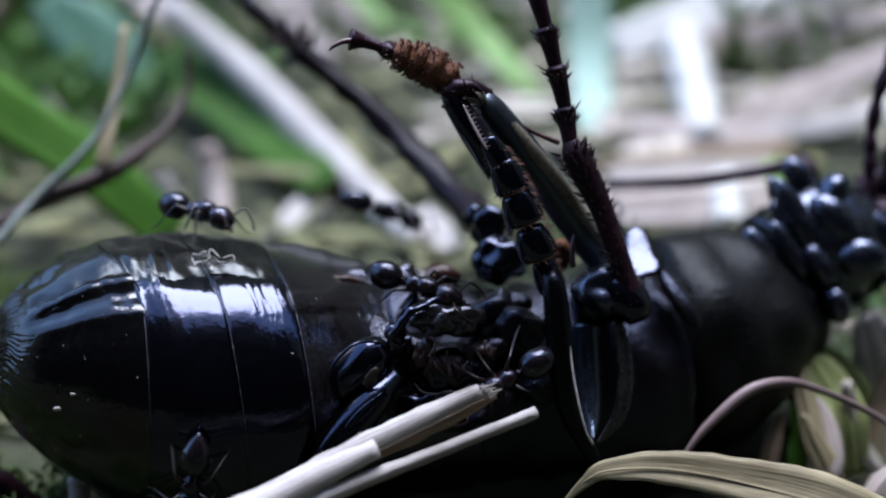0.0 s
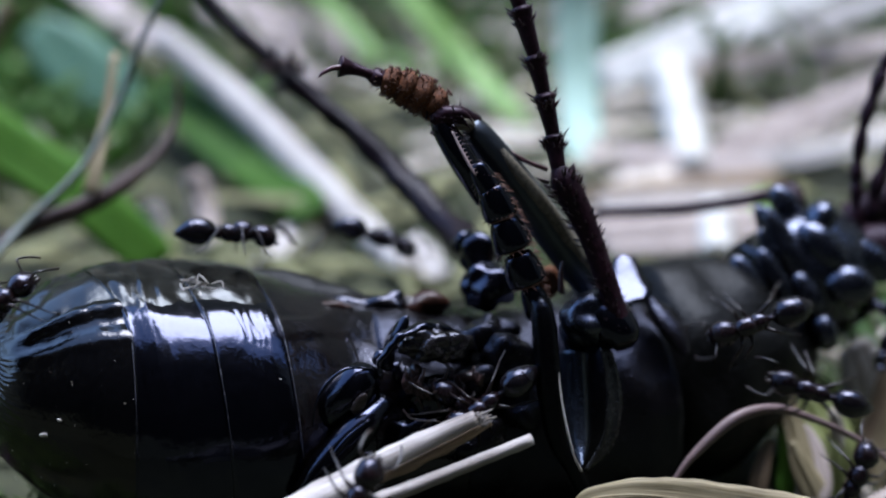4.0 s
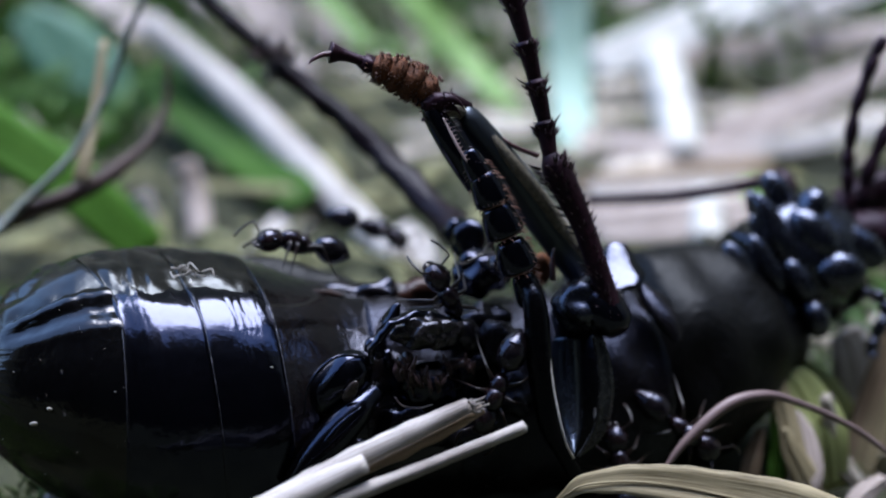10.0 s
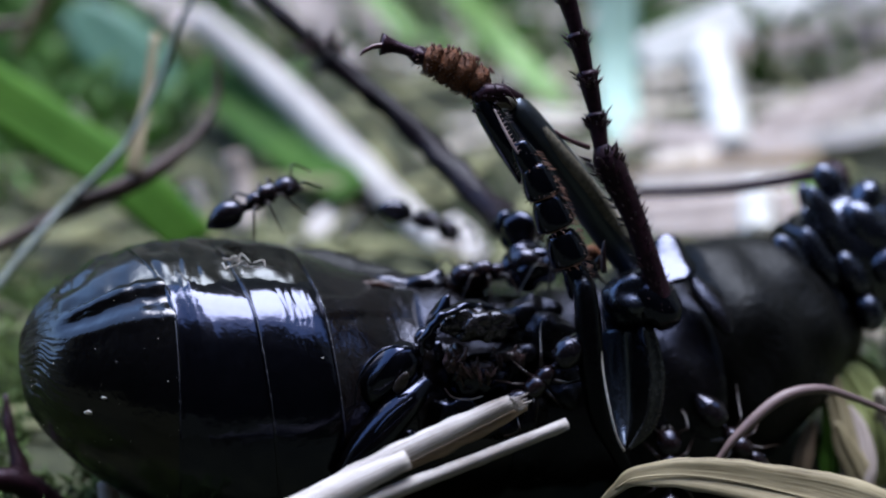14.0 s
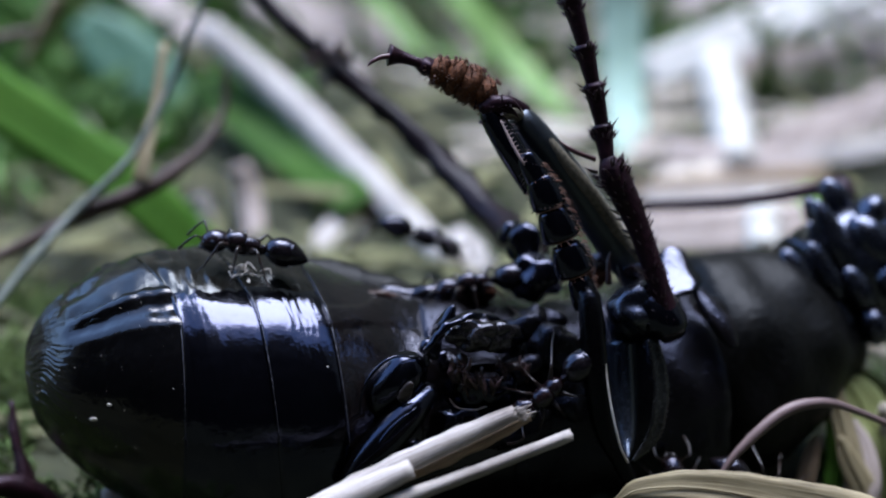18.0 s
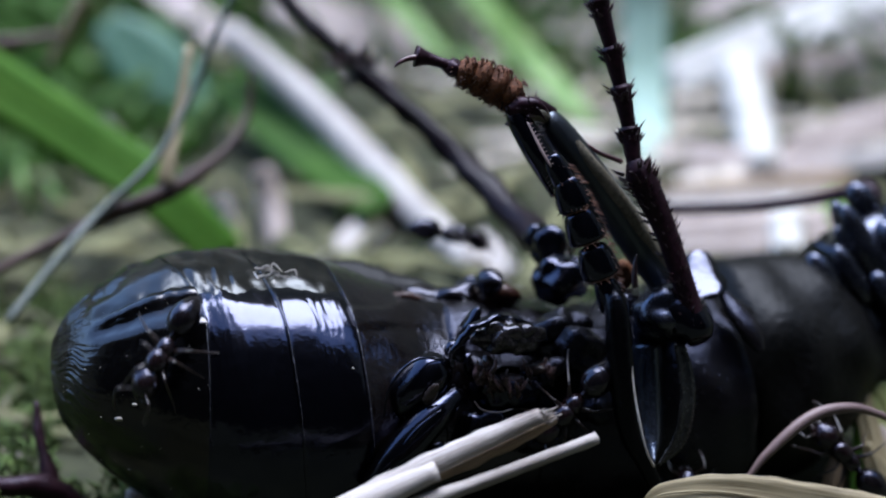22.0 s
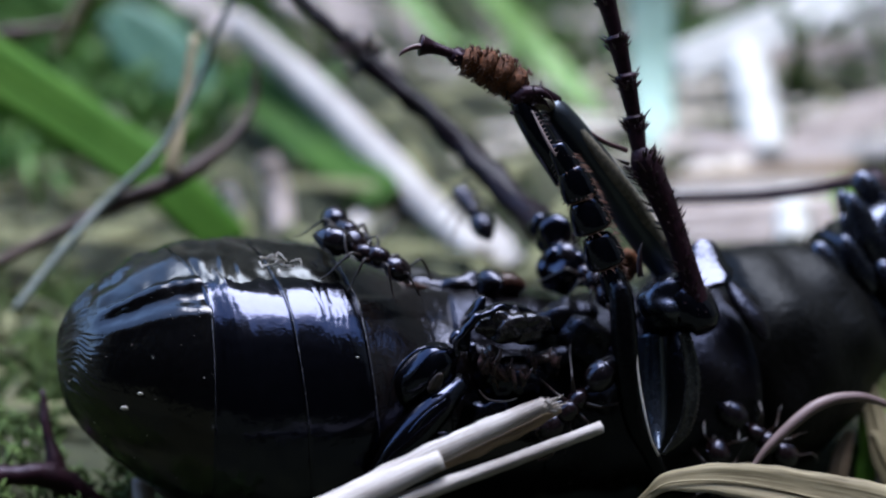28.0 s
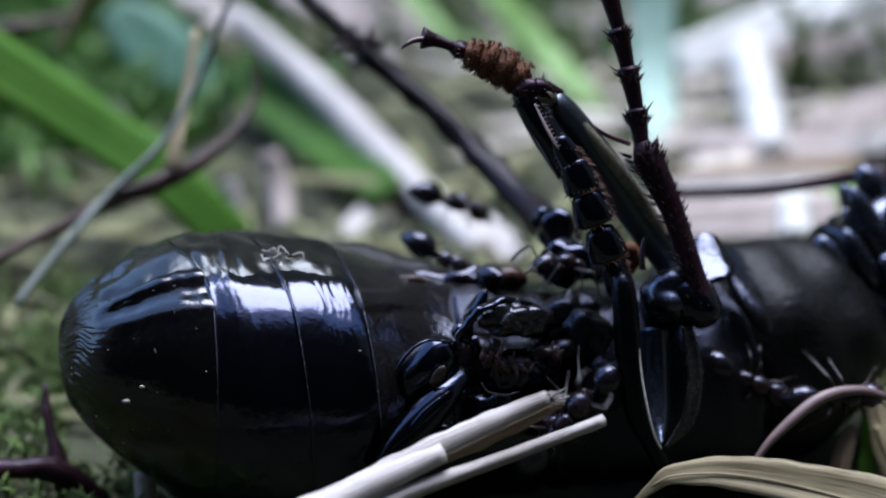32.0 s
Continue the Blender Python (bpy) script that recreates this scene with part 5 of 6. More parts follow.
    for k in range(3800):
        if k < 2300:
            x, y = q.uniform(-34, -8), q.uniform(-8, 30)
        elif k < 2700:
            x, y = q.uniform(8, 36), q.uniform(4, 34)
        else:
            x, y = q.uniform(-70, 70), q.uniform(18, 90)
        if ((x + 6) / 8) ** 2 + ((y - 5) / 3) ** 2 < 1:
            continue
        if noise.noise(Vector((x * 0.22, y * 0.22, 5))) < (-0.08 if x > -10 or y > 14 else -0.4):
            continue
        z = height(x, y) - 0.2
        lean = np.array((q.uniform(-.5, .5), q.uniform(-.5, .5), 1.0))
        h = q.uniform(0.8, 2.2)
        for j in range(7):
            w, t = q.uniform(0, 6.28), (j + 1) / 7
            ms.spike(np.array((x, y, z)) + lean * h * t, (math.cos(w), math.sin(w), 0.7), q.uniform(.4, .8), 0.13)
    tagged(new("moss", ms.data("moss", MOSS)), "green cushions of moss", "moss", kind="stuff")


STRAW_THING = near_straws()
backdrop_plants()
ground_cover()


# ---- ants ----
def ant():
    a = thing("ant", (0, 0, 0), "dark brown worker ant feeding on the beetle", "ant", "ants on the beetle")
    z = 0.62
    part("head", Shape().ball((1.18, 0, z + 0.08), (0.47, 0.41, 0.38), (1, 0, -0.4), n=20, m=14, rough=0.03, freq=3), ANT, a)
    part("thorax", Shape().tube([(0.84, 0, z + 0.06), (0.66, 0, z + 0.14), (0.42, 0, z + 0.18), (0.22, 0, z + 0.08), (0.02, 0, z + 0.11), (-0.16, 0, z + 0.02), (-0.28, 0, z - 0.06)], [0.15, 0.30, 0.34, 0.27, 0.30, 0.25, 0.12], 16, 5, 1.1, rough=0.03, freq=4.0), ANT, a)
    part("waist", Shape().tube([(-0.26, 0, z - 0.06), (-0.36, 0, z - 0.02), (-0.40, 0, z + 0.14), (-0.42, 0, z + 0.24)], [0.07, 0.10, 0.10, 0.03], 12, 4), ANT, a)
    g = Shape().tube([(-0.42, 0, z - 0.02), (-0.50, 0, z + 0.02), (-0.70, 0, z + 0.08), (-0.99, 0, z + 0.10), (-1.25, 0, z + 0.07), (-1.32, 0, z + 0.06), (-1.55, 0, z + 0.01), (-1.72, 0, z - 0.03), (-1.84, 0, z - 0.07)], [0.06, 0.20, 0.40, 0.47, 0.43, 0.41, 0.28, 0.15, 0.03], 24, 5)
    part("gaster", g, ANT_GASTER, a, "egg-shaped glossy grey-brown gaster")
    for sgn in (1, -1):
        part("eye", Shape().ball((1.16, 0.36 * sgn, z + 0.22), (0.09, 0.05, 0.08), n=10, m=6), CHITIN, a)
        part("jaw", Shape().tube([(1.45, 0.15 * sgn, z - 0.08), (1.62, 0.12 * sgn, z - 0.15), (1.70, 0.02 * sgn, z - 0.17)], [0.09, 0.07, 0.02], 8, 3), ANT_LEG, a)
        part("antenna", Shape().tube([(1.42, 0.14 * sgn, z + 0.12), (1.62, 0.42 * sgn, z + 0.38), (1.72, 0.55 * sgn, z + 0.42), (2.02, 0.56 * sgn, z + 0.12), (2.22, 0.48 * sgn, z - 0.15)], [0.032, 0.034, 0.034, 0.04, 0.038], 7, 4), ANT_LEG, a)
        for x, fx, sp in ((0.55, 0.62, 0.95), (0.30, 0.05, 1.08), (0.05, -0.75, 1.10)):
            hip, knee = (x, 0.12 * sgn, z - 0.08), (x + fx * 0.5, sp * 0.55 * sgn, z + 0.32)
            foot = (x + fx * 1.25, sp * 1.05 * sgn, 0.05)
            leg = part("leg", Shape().tube([hip, np.array(hip) * 0.6 + np.array(knee) * 0.4 + (0, 0, 0.08), knee], [0.07, 0.075, 0.04], 8, 4), ANT_LEG, a, "", hip)
            mid = np.array(knee) * 0.4 + np.array(foot) * 0.6
            part("shin", Shape().tube([knee, np.array(knee) * 0.6 + mid * 0.4, mid, mid + (np.array(foot) - mid) * 0.6, np.array(foot) + (fx * 0.2, 0.1 * sgn, -0.03)], [0.035, 0.04, 0.032, 0.022, 0.015], 7, 3), ANT_LEG, leg)
    return a


first_ant = ant()
first_ant.scale = (1.22, 1.22, 1.22)
ANTS = [first_ant] + [copy_thing(first_ant, Matrix()) for _ in range(9)]


def swing(a, busy):
    """Legs of an ant: they step while it runs and twitch while it feeds."""
    legs = [c for c in a.children if c.name.split(".")[0] == "leg"]
    for k, leg in enumerate(legs):
        home, rows, t = leg.location.copy(), [], 0.0
        side = 1 if home.y > 0 else -1
        while t <= 32.0:
            run = any(lo <= t <= hi for lo, hi in busy)
            w = math.sin(t * (19 if run else 3.1) + math.pi * (k % 2) + k * 0.3)
            amp = 17 if run else 5
            rows.append((t, pose(home.x, home.y, home.z, side * amp * 0.35 * math.cos(t * (19 if run else 3.1) + math.pi * (k % 2)), 0, amp * w)))
            t += 0.2
        rows[-1] = (32.0, rows[-1][1])
        walk(leg, rows)


def motions():
    walk(ANTS[0], [
        (0, pose(-0.00736, 0.00435, 0.01193, -12.4, -2.3, -39.3)), (0.5, pose(-0.00632, 0.00525, 0.01166, -20.5, 4.3, 7.1)),
        (1, pose(-0.00560, 0.00542, 0.01152, -21.3, 13.2, 6.6)), (1.5, pose(-0.00578, 0.00591, 0.01177, 19.1, 1.9, 8.5)),
        (2, pose(-0.00535, 0.00599, 0.01166, 18.7, -6.8, 13.8)), (2.5, pose(-0.00558, 0.00534, 0.01168, -20.1, 5.5, 6.1)),
        (4.5, pose(-0.00571, 0.00532, 0.01169, -19.6, 9.8, 10.7)), (5, pose(-0.00466, 0.00550, 0.01142, -20.2, 12.6, 8.7)),
        (5.5, pose(-0.00301, 0.00502, 0.01112, -6.7, 17.3, 28.6)), (6, pose(-0.00244, 0.00561, 0.01072, -21.9, 17.2, -1.7)),
        (6.5, pose(-0.00049, 0.00720, 0.00931, 9.0, 18.2, 0.0)), (7, pose(-0.00019, 0.00717, 0.00880, 9.3, 23.6, -2.1)),
        (7.5, pose(0.00058, 0.00706, 0.00869, 9.1, 19.6, 2.0)), (8, pose(0.00088, 0.00708, 0.00865, 9.3, 23.6, 1.1)),
        (8.5, pose(0.00047, 0.00722, 0.00914, 9.1, 19.5, 2.3)), (9, pose(-0.00041, 0.00741, 0.00936, 9.1, 20.0, 2.5)),
        (9.5, pose(-0.00057, 0.00738, 0.00946, 9.0, 19.4, 5.3)), (9.67, pose(-0.00120, 0.00626, 0.01003, -8.6, 12.8, -50.9)),
        (9.83, pose(-0.00183, 0.00514, 0.01060, -13.3, -4.8, -102.6)), (10, pose(-0.00246, 0.00402, 0.01117, -2.0, -19.2, -156.3)),
        (10.5, pose(-0.00462, 0.00542, 0.01147, 18.5, -19.9, -166.1)), (11, pose(-0.00781, 0.00504, 0.01188, 20.3, -4.8, -171.8)),
        (11.5, pose(-0.01169, 0.00023, 0.01140, -11.0, 22.9, -131.9)), (12, pose(-0.01212, -0.00011, 0.01117, -0.0, 31.1, -111.2)),
        (12.5, pose(-0.01251, -0.00028, 0.01102, -2.6, 33.4, -121.5)), (12.75, pose(-0.01239, 0.00072, 0.01127, -23.4, 16.8, 164.3)),
        (13, pose(-0.01227, 0.00171, 0.01151, -14.7, -6.7, 99.9)), (13.25, pose(-0.00954, 0.00343, 0.01165, -15.2, -0.2, 53.7)),
        (13.5, pose(-0.00681, 0.00515, 0.01178, -20.2, 4.0, 7.2)), (14, pose(-0.00611, 0.00611, 0.01216, 18.0, -17.7, 22.7)),
        (14.5, pose(-0.00492, 0.00540, 0.01156, -19.4, 9.8, 8.6)), (15.17, pose(-0.00500, 0.00433, 0.01160, -21.2, 4.5, -40.7)),
        (15.83, pose(-0.00508, 0.00326, 0.01164, -18.4, -0.3, -89.7)), (16.5, pose(-0.00516, 0.00219, 0.01168, -12.9, -1.3, -138.9)),
        (17, pose(-0.00637, 0.00207, 0.01185, -12.1, -2.3, -150.9)), (17.5, pose(-0.00639, 0.00186, 0.01182, -13.2, -3.2, -161.1)),
        (18, pose(-0.00636, 0.00228, 0.01189, -5.5, -8.2, 173.1)), (18.5, pose(-0.00660, 0.00243, 0.01193, -2.4, -8.3, 165.0)),
        (19, pose(-0.00621, 0.00189, 0.01181, -11.5, -7.9, -173.9)), (19.5, pose(-0.00632, 0.00179, 0.01182, -10.8, -8.9, 177.7)),
        (20, pose(-0.00664, 0.00191, 0.01190, -9.4, -6.2, 178.3)), (20.5, pose(-0.00645, 0.00253, 0.01195, -2.7, -7.7, 172.5)),
        (21, pose(-0.00659, 0.00228, 0.01194, -6.8, -7.4, -176.7)), (21.5, pose(-0.00702, 0.00188, 0.01195, -11.3, -3.4, -164.0)),
        (22, pose(-0.00973, -0.00164, 0.01006, -24.8, 43.2, -128.1)), (22.5, pose(-0.00988, -0.00281, 0.00782, 39.6, 67.1, -55.2)),
        (22.75, pose(-0.01048, -0.00268, 0.00808, -58.9, 53.1, -162.2)), (23, pose(-0.01107, -0.00255, 0.00834, -70.6, 8.7, 175.0)),
        (23.5, pose(-0.01085, -0.00175, 0.00988, -34.2, -42.5, 130.6)), (24, pose(-0.00760, 0.00117, 0.01175, 13.1, -11.3, 63.3)),
        (24.5, pose(-0.00757, 0.00265, 0.01190, 5.3, -1.4, 83.3)), (25, pose(-0.00863, 0.00450, 0.01185, 12.9, 26.3, 60.2)),
        (25.5, pose(-0.00571, 0.00489, 0.01161, -13.4, 11.0, 24.2)), (27.5, pose(-0.00344, 0.00546, 0.01123, -19.5, 13.1, 3.7)),
        (27.75, pose(-0.00380, 0.00481, 0.01133, -17.9, 4.5, -32.5)), (28, pose(-0.00417, 0.00415, 0.01144, -11.6, -1.6, -68.8)),
        (28.25, pose(-0.00365, 0.00482, 0.01131, -18.1, 4.2, -34.3)), (28.5, pose(-0.00313, 0.00549, 0.01118, -20.2, 12.7, 0.1)),
        (28.8, pose(-0.00192, 0.00796, 0.01034, 8.7, 13.9, -5.6)), (29.4, pose(-0.00139, 0.00786, 0.00997, 8.7, 14.4, -5.7)),
        (29.7, pose(-0.00069, 0.00785, 0.00985, 8.8, 18.3, -7.6)), (30, pose(-0.00177, 0.00789, 0.00972, 9.3, 29.5, -13.3)),
        (30.5, pose(-0.00099, 0.00755, 0.00896, 9.6, 33.3, -15.6)), (31, pose(-0.00062, 0.00749, 0.00868, 9.2, 26.6, -11.7)),
        (31.6, pose(-0.00065, 0.00756, 0.00880, 9.4, 30.0, -13.5)), (32, pose(-0.00038, 0.00740, 0.00869, 9.4, 29.8, -13.4)),
    ])
    swing(ANTS[0], [(0, 2.6), (4.5, 8), (9.2, 16.5), (21.5, 25.6), (27.5, 30.5)])
    walk(ANTS[1], [
        (0, pose(-0.00004, 0.01169, 0.00905, -27.8, 23.5, 7.0)), (1, pose(0.00016, 0.01166, 0.00933, -28.0, 24.3, 6.5)),
        (2, pose(0.00026, 0.01175, 0.00905, -27.6, 22.3, 7.4)), (2.5, pose(0.00021, 0.01157, 0.00909, -27.7, 23.0, 7.5)),
        (4.5, pose(0.00023, 0.01162, 0.00907, -27.8, 23.7, 7.2)), (5, pose(0.00041, 0.01163, 0.00917, -27.8, 24.3, 7.5)),
        (5.5, pose(0.00008, 0.01164, 0.00907, -27.9, 24.1, 6.7)), (6, pose(0.00013, 0.01154, 0.00909, -28.3, 25.4, 5.5)),
        (6.5, pose(0.00009, 0.01161, 0.00907, -28.6, 26.2, 4.2)), (7, pose(0.00011, 0.01178, 0.00889, -28.1, 23.6, 5.1)),
        (8, pose(0.00000, 0.01187, 0.00896, -28.1, 23.6, 4.9)), (9, pose(0.00023, 0.01177, 0.00894, -27.9, 23.2, 5.9)),
        (10, pose(0.00022, 0.01172, 0.00890, -28.1, 24.6, 5.9)), (11, pose(0.00014, 0.01167, 0.00892, -28.0, 24.3, 6.1)),
        (12, pose(0.00021, 0.01184, 0.00891, -28.1, 24.6, 6.2)), (13, pose(0.00029, 0.01166, 0.00885, -27.7, 23.5, 7.4)),
        (14, pose(0.00039, 0.01165, 0.00890, -27.7, 24.6, 8.6)), (14.5, pose(0.00044, 0.01153, 0.00890, -27.9, 25.4, 8.3)),
        (16.5, pose(0.00028, 0.01140, 0.00880, -27.5, 23.6, 9.0)), (17.5, pose(0.00024, 0.01137, 0.00875, -27.6, 24.3, 9.3)),
        (18.5, pose(-0.00009, 0.01135, 0.00870, -27.9, 25.6, 8.5)), (19, pose(-0.00033, 0.01135, 0.00859, -27.7, 24.7, 8.6)),
        (19.5, pose(-0.00024, 0.01166, 0.00864, -26.8, 18.4, 10.0)), (20, pose(-0.00029, 0.01171, 0.00859, -26.4, 15.1, 11.0)),
        (20.5, pose(-0.00031, 0.01165, 0.00839, -27.0, 19.7, 9.1)), (21, pose(0.00004, 0.01168, 0.00836, -27.1, 23.1, 11.5)),
        (21.5, pose(0.00040, 0.01167, 0.00856, -26.3, 20.1, 14.2)), (22, pose(0.00050, 0.01160, 0.00882, -25.5, 18.4, 18.1)),
        (23, pose(0.00043, 0.01167, 0.00873, -24.9, 18.4, 21.2)), (24, pose(0.00033, 0.01246, 0.00885, 17.1, 16.0, 37.3)),
        (24.5, pose(0.00089, 0.01246, 0.00879, 13.7, 2.7, 46.5)), (25, pose(0.00099, 0.01261, 0.00900, 12.2, -11.2, 50.4)),
        (25.5, pose(0.00105, 0.01262, 0.00907, 11.9, -11.5, 51.5)), (26.5, pose(0.00116, 0.01270, 0.00903, 1.9, -13.0, 84.2)),
        (27.5, pose(0.00113, 0.01276, 0.00919, -6.5, -15.0, 109.9)), (28, pose(0.00142, 0.01262, 0.00927, -6.9, -14.9, 111.2)),
        (28.5, pose(0.00138, 0.01245, 0.00920, -9.6, -10.7, 120.1)), (29, pose(0.00152, 0.01262, 0.00931, -11.4, -5.5, 126.0)),
        (29.35, pose(0.00137, 0.01256, 0.00969, -1.2, 1.1, 93.3)), (29.7, pose(0.00125, 0.01201, 0.00936, 14.2, 33.2, 61.0)),
        (30, pose(0.00150, 0.01235, 0.00916, 10.5, 5.8, 59.3)), (30.3, pose(0.00099, 0.01239, 0.00913, 10.8, 11.2, 59.8)),
        (30.6, pose(0.00092, 0.01244, 0.00935, 21.0, 31.4, 34.7)), (30.9, pose(0.00060, 0.01254, 0.00943, 23.3, 33.9, 21.0)), (31.2, pose(0.00031, 0.01197, 0.00947, -27.1, 29.3, 16.0)),
        (32, pose(0.00011, 0.01191, 0.00955, -26.4, 24.6, 16.3)),
    ])
    swing(ANTS[1], [(19, 20.5), (21, 24), (30, 31.5)])
    walk(ANTS[2], [
        (0, pose(0.00153, 0.00124, 0.01032, 29.8, 8.0, -27.5)), (0.5, pose(0.00143, 0.00109, 0.01039, 30.3, 7.7, -25.6)),
        (1, pose(0.00159, 0.00112, 0.01030, 30.6, 10.5, -23.7)), (1.5, pose(0.00135, 0.00106, 0.01005, 31.7, 2.8, -20.4)),
        (2, pose(0.00213, 0.00098, 0.00968, 32.3, -0.3, -19.0)), (2.17, pose(0.00179, 0.00088, 0.00947, 46.8, -32.0, 12.7)),
        (2.33, pose(0.00145, 0.00077, 0.00925, 33.6, -65.6, 58.9)), (2.5, pose(0.00111, 0.00066, 0.00904, -50.3, -61.8, 172.4)),
        (4, pose(0.00340, -0.00023, 0.00697, -46.6, -49.2, -177.4)), (8, pose(0.00398, 0.00013, 0.00762, -56.4, -70.4, 170.6)),
        (8.5, pose(0.00368, 0.00073, 0.00919, -55.2, -67.5, 172.7)), (9, pose(0.00395, 0.00117, 0.00999, -32.0, -83.2, 127.3)),
        (9.5, pose(0.00316, 0.00118, 0.01015, -51.2, -61.2, 174.9)), (10, pose(0.00327, 0.00138, 0.01044, -53.3, -64.5, 173.9)),
        (10.5, pose(0.00318, 0.00133, 0.01052, -54.5, -60.3, -178.0)), (11, pose(0.00348, 0.00137, 0.01059, -51.1, -63.1, 172.2)),
        (11.5, pose(0.00263, 0.00140, 0.01084, -43.2, -37.6, -164.5)), (12, pose(0.00290, 0.00136, 0.01024, -28.3, 8.7, -147.5)),
        (12.5, pose(0.00276, 0.00130, 0.01023, -28.8, 16.3, -150.2)), (13, pose(0.00364, 0.00476, 0.00932, -8.5, -4.0, 175.9)),
        (14, pose(0.00376, 0.00476, 0.00926, -8.5, 2.8, 179.6)), (14.5, pose(0.00370, 0.00469, 0.00933, -8.5, 2.7, 179.6)),
        (16.5, pose(0.00293, 0.00465, 0.00937, -8.7, 10.9, -176.7)), (18, pose(0.00298, 0.00470, 0.00933, -8.6, 10.1, -177.1)),
        (19, pose(0.00282, 0.00461, 0.00917, -8.7, 13.0, -175.9)), (19.5, pose(0.00247, 0.00482, 0.00908, -8.8, 15.0, -175.1)),
        (20, pose(0.00235, 0.00505, 0.00945, -9.3, 26.6, -170.1)), (20.5, pose(0.00183, 0.00509, 0.00926, -10.1, 39.8, -161.7)),
        (21, pose(0.00131, 0.00503, 0.00894, -9.6, 33.3, -165.9)), (21.5, pose(0.00183, 0.00510, 0.00902, -11.0, 27.5, 151.0)),
        (22, pose(0.00199, 0.00524, 0.00898, -11.3, 28.7, 114.5)), (25.5, pose(0.00177, 0.00519, 0.00864, -11.6, 28.9, 114.9)),
        (28, pose(0.00179, 0.00507, 0.00856, -11.6, 29.1, 115.0)), (32, pose(0.00175, 0.00500, 0.00843, -13.1, 33.1, 116.3)),
    ])
    swing(ANTS[2], [(0, 3), (7.5, 13)])
    walk(ANTS[3], [
        (0, pose(0.00482, -0.00087, 0.00801, -68.7, 25.8, -170.8)), (1, pose(0.00467, -0.00096, 0.00807, -67.2, 31.8, -167.6)),
        (2, pose(0.00497, -0.00080, 0.00810, -66.8, 32.4, -166.9)), (2.5, pose(0.00505, -0.00095, 0.00811, -65.6, 36.4, -164.8)),
        (4.5, pose(0.00453, -0.00070, 0.00820, -68.1, 31.6, -169.3)), (6, pose(0.00488, -0.00025, 0.00980, -65.8, 38.4, -165.1)),
        (7, pose(0.00485, -0.00045, 0.00908, -68.8, 27.8, -171.0)), (8, pose(0.00498, -0.00055, 0.00861, -68.0, 31.3, -169.1)),
        (9, pose(0.00522, -0.00088, 0.00795, -41.2, 61.2, -134.2)), (10, pose(0.00525, -0.00067, 0.00821, -47.0, 59.1, -140.8)),
        (12, pose(0.00505, -0.00050, 0.00820, -64.3, 41.3, -162.6)), (14, pose(0.00511, -0.00057, 0.00819, -63.0, 40.7, -160.8)),
        (17, pose(0.00518, -0.00081, 0.00798, -63.0, 41.1, -160.7)), (18, pose(0.00526, -0.00063, 0.00821, -65.1, 36.7, -163.9)),
        (20, pose(0.00523, -0.00058, 0.00785, -64.3, 39.0, -162.7)), (22, pose(0.00506, -0.00065, 0.00762, -62.6, 41.3, -160.1)),
        (24, pose(0.00470, -0.00055, 0.00771, -58.8, 46.5, -154.9)), (24.5, pose(0.00481, -0.00020, 0.00869, -63.6, 38.4, -161.5)),
        (24.67, pose(0.00497, -0.00012, 0.00884, 26.1, 67.2, -60.7)), (24.83, pose(0.00514, -0.00004, 0.00899, 68.4, 19.3, -6.1)),
        (25, pose(0.00530, 0.00004, 0.00914, 64.8, -35.5, 16.7)), (25.17, pose(0.00512, -0.00009, 0.00883, -21.2, -68.1, 114.0)),
        (25.33, pose(0.00493, -0.00021, 0.00851, -68.3, -20.3, 173.4)), (25.5, pose(0.00475, -0.00033, 0.00820, -64.8, 35.5, -163.4)),
        (27.5, pose(0.00487, -0.00062, 0.00726, -64.6, 35.4, -163.1)), (28, pose(0.00503, -0.00075, 0.00741, -61.6, 42.0, -158.6)),
        (29, pose(0.00551, -0.00052, 0.00774, -64.4, 36.5, -162.8)), (30, pose(0.00529, -0.00065, 0.00741, -64.8, 35.4, -163.3)),
        (32, pose(0.00515, -0.00084, 0.00709, -63.6, 38.0, -161.5)),
    ])
    swing(ANTS[3], [(4, 9), (24, 26)])
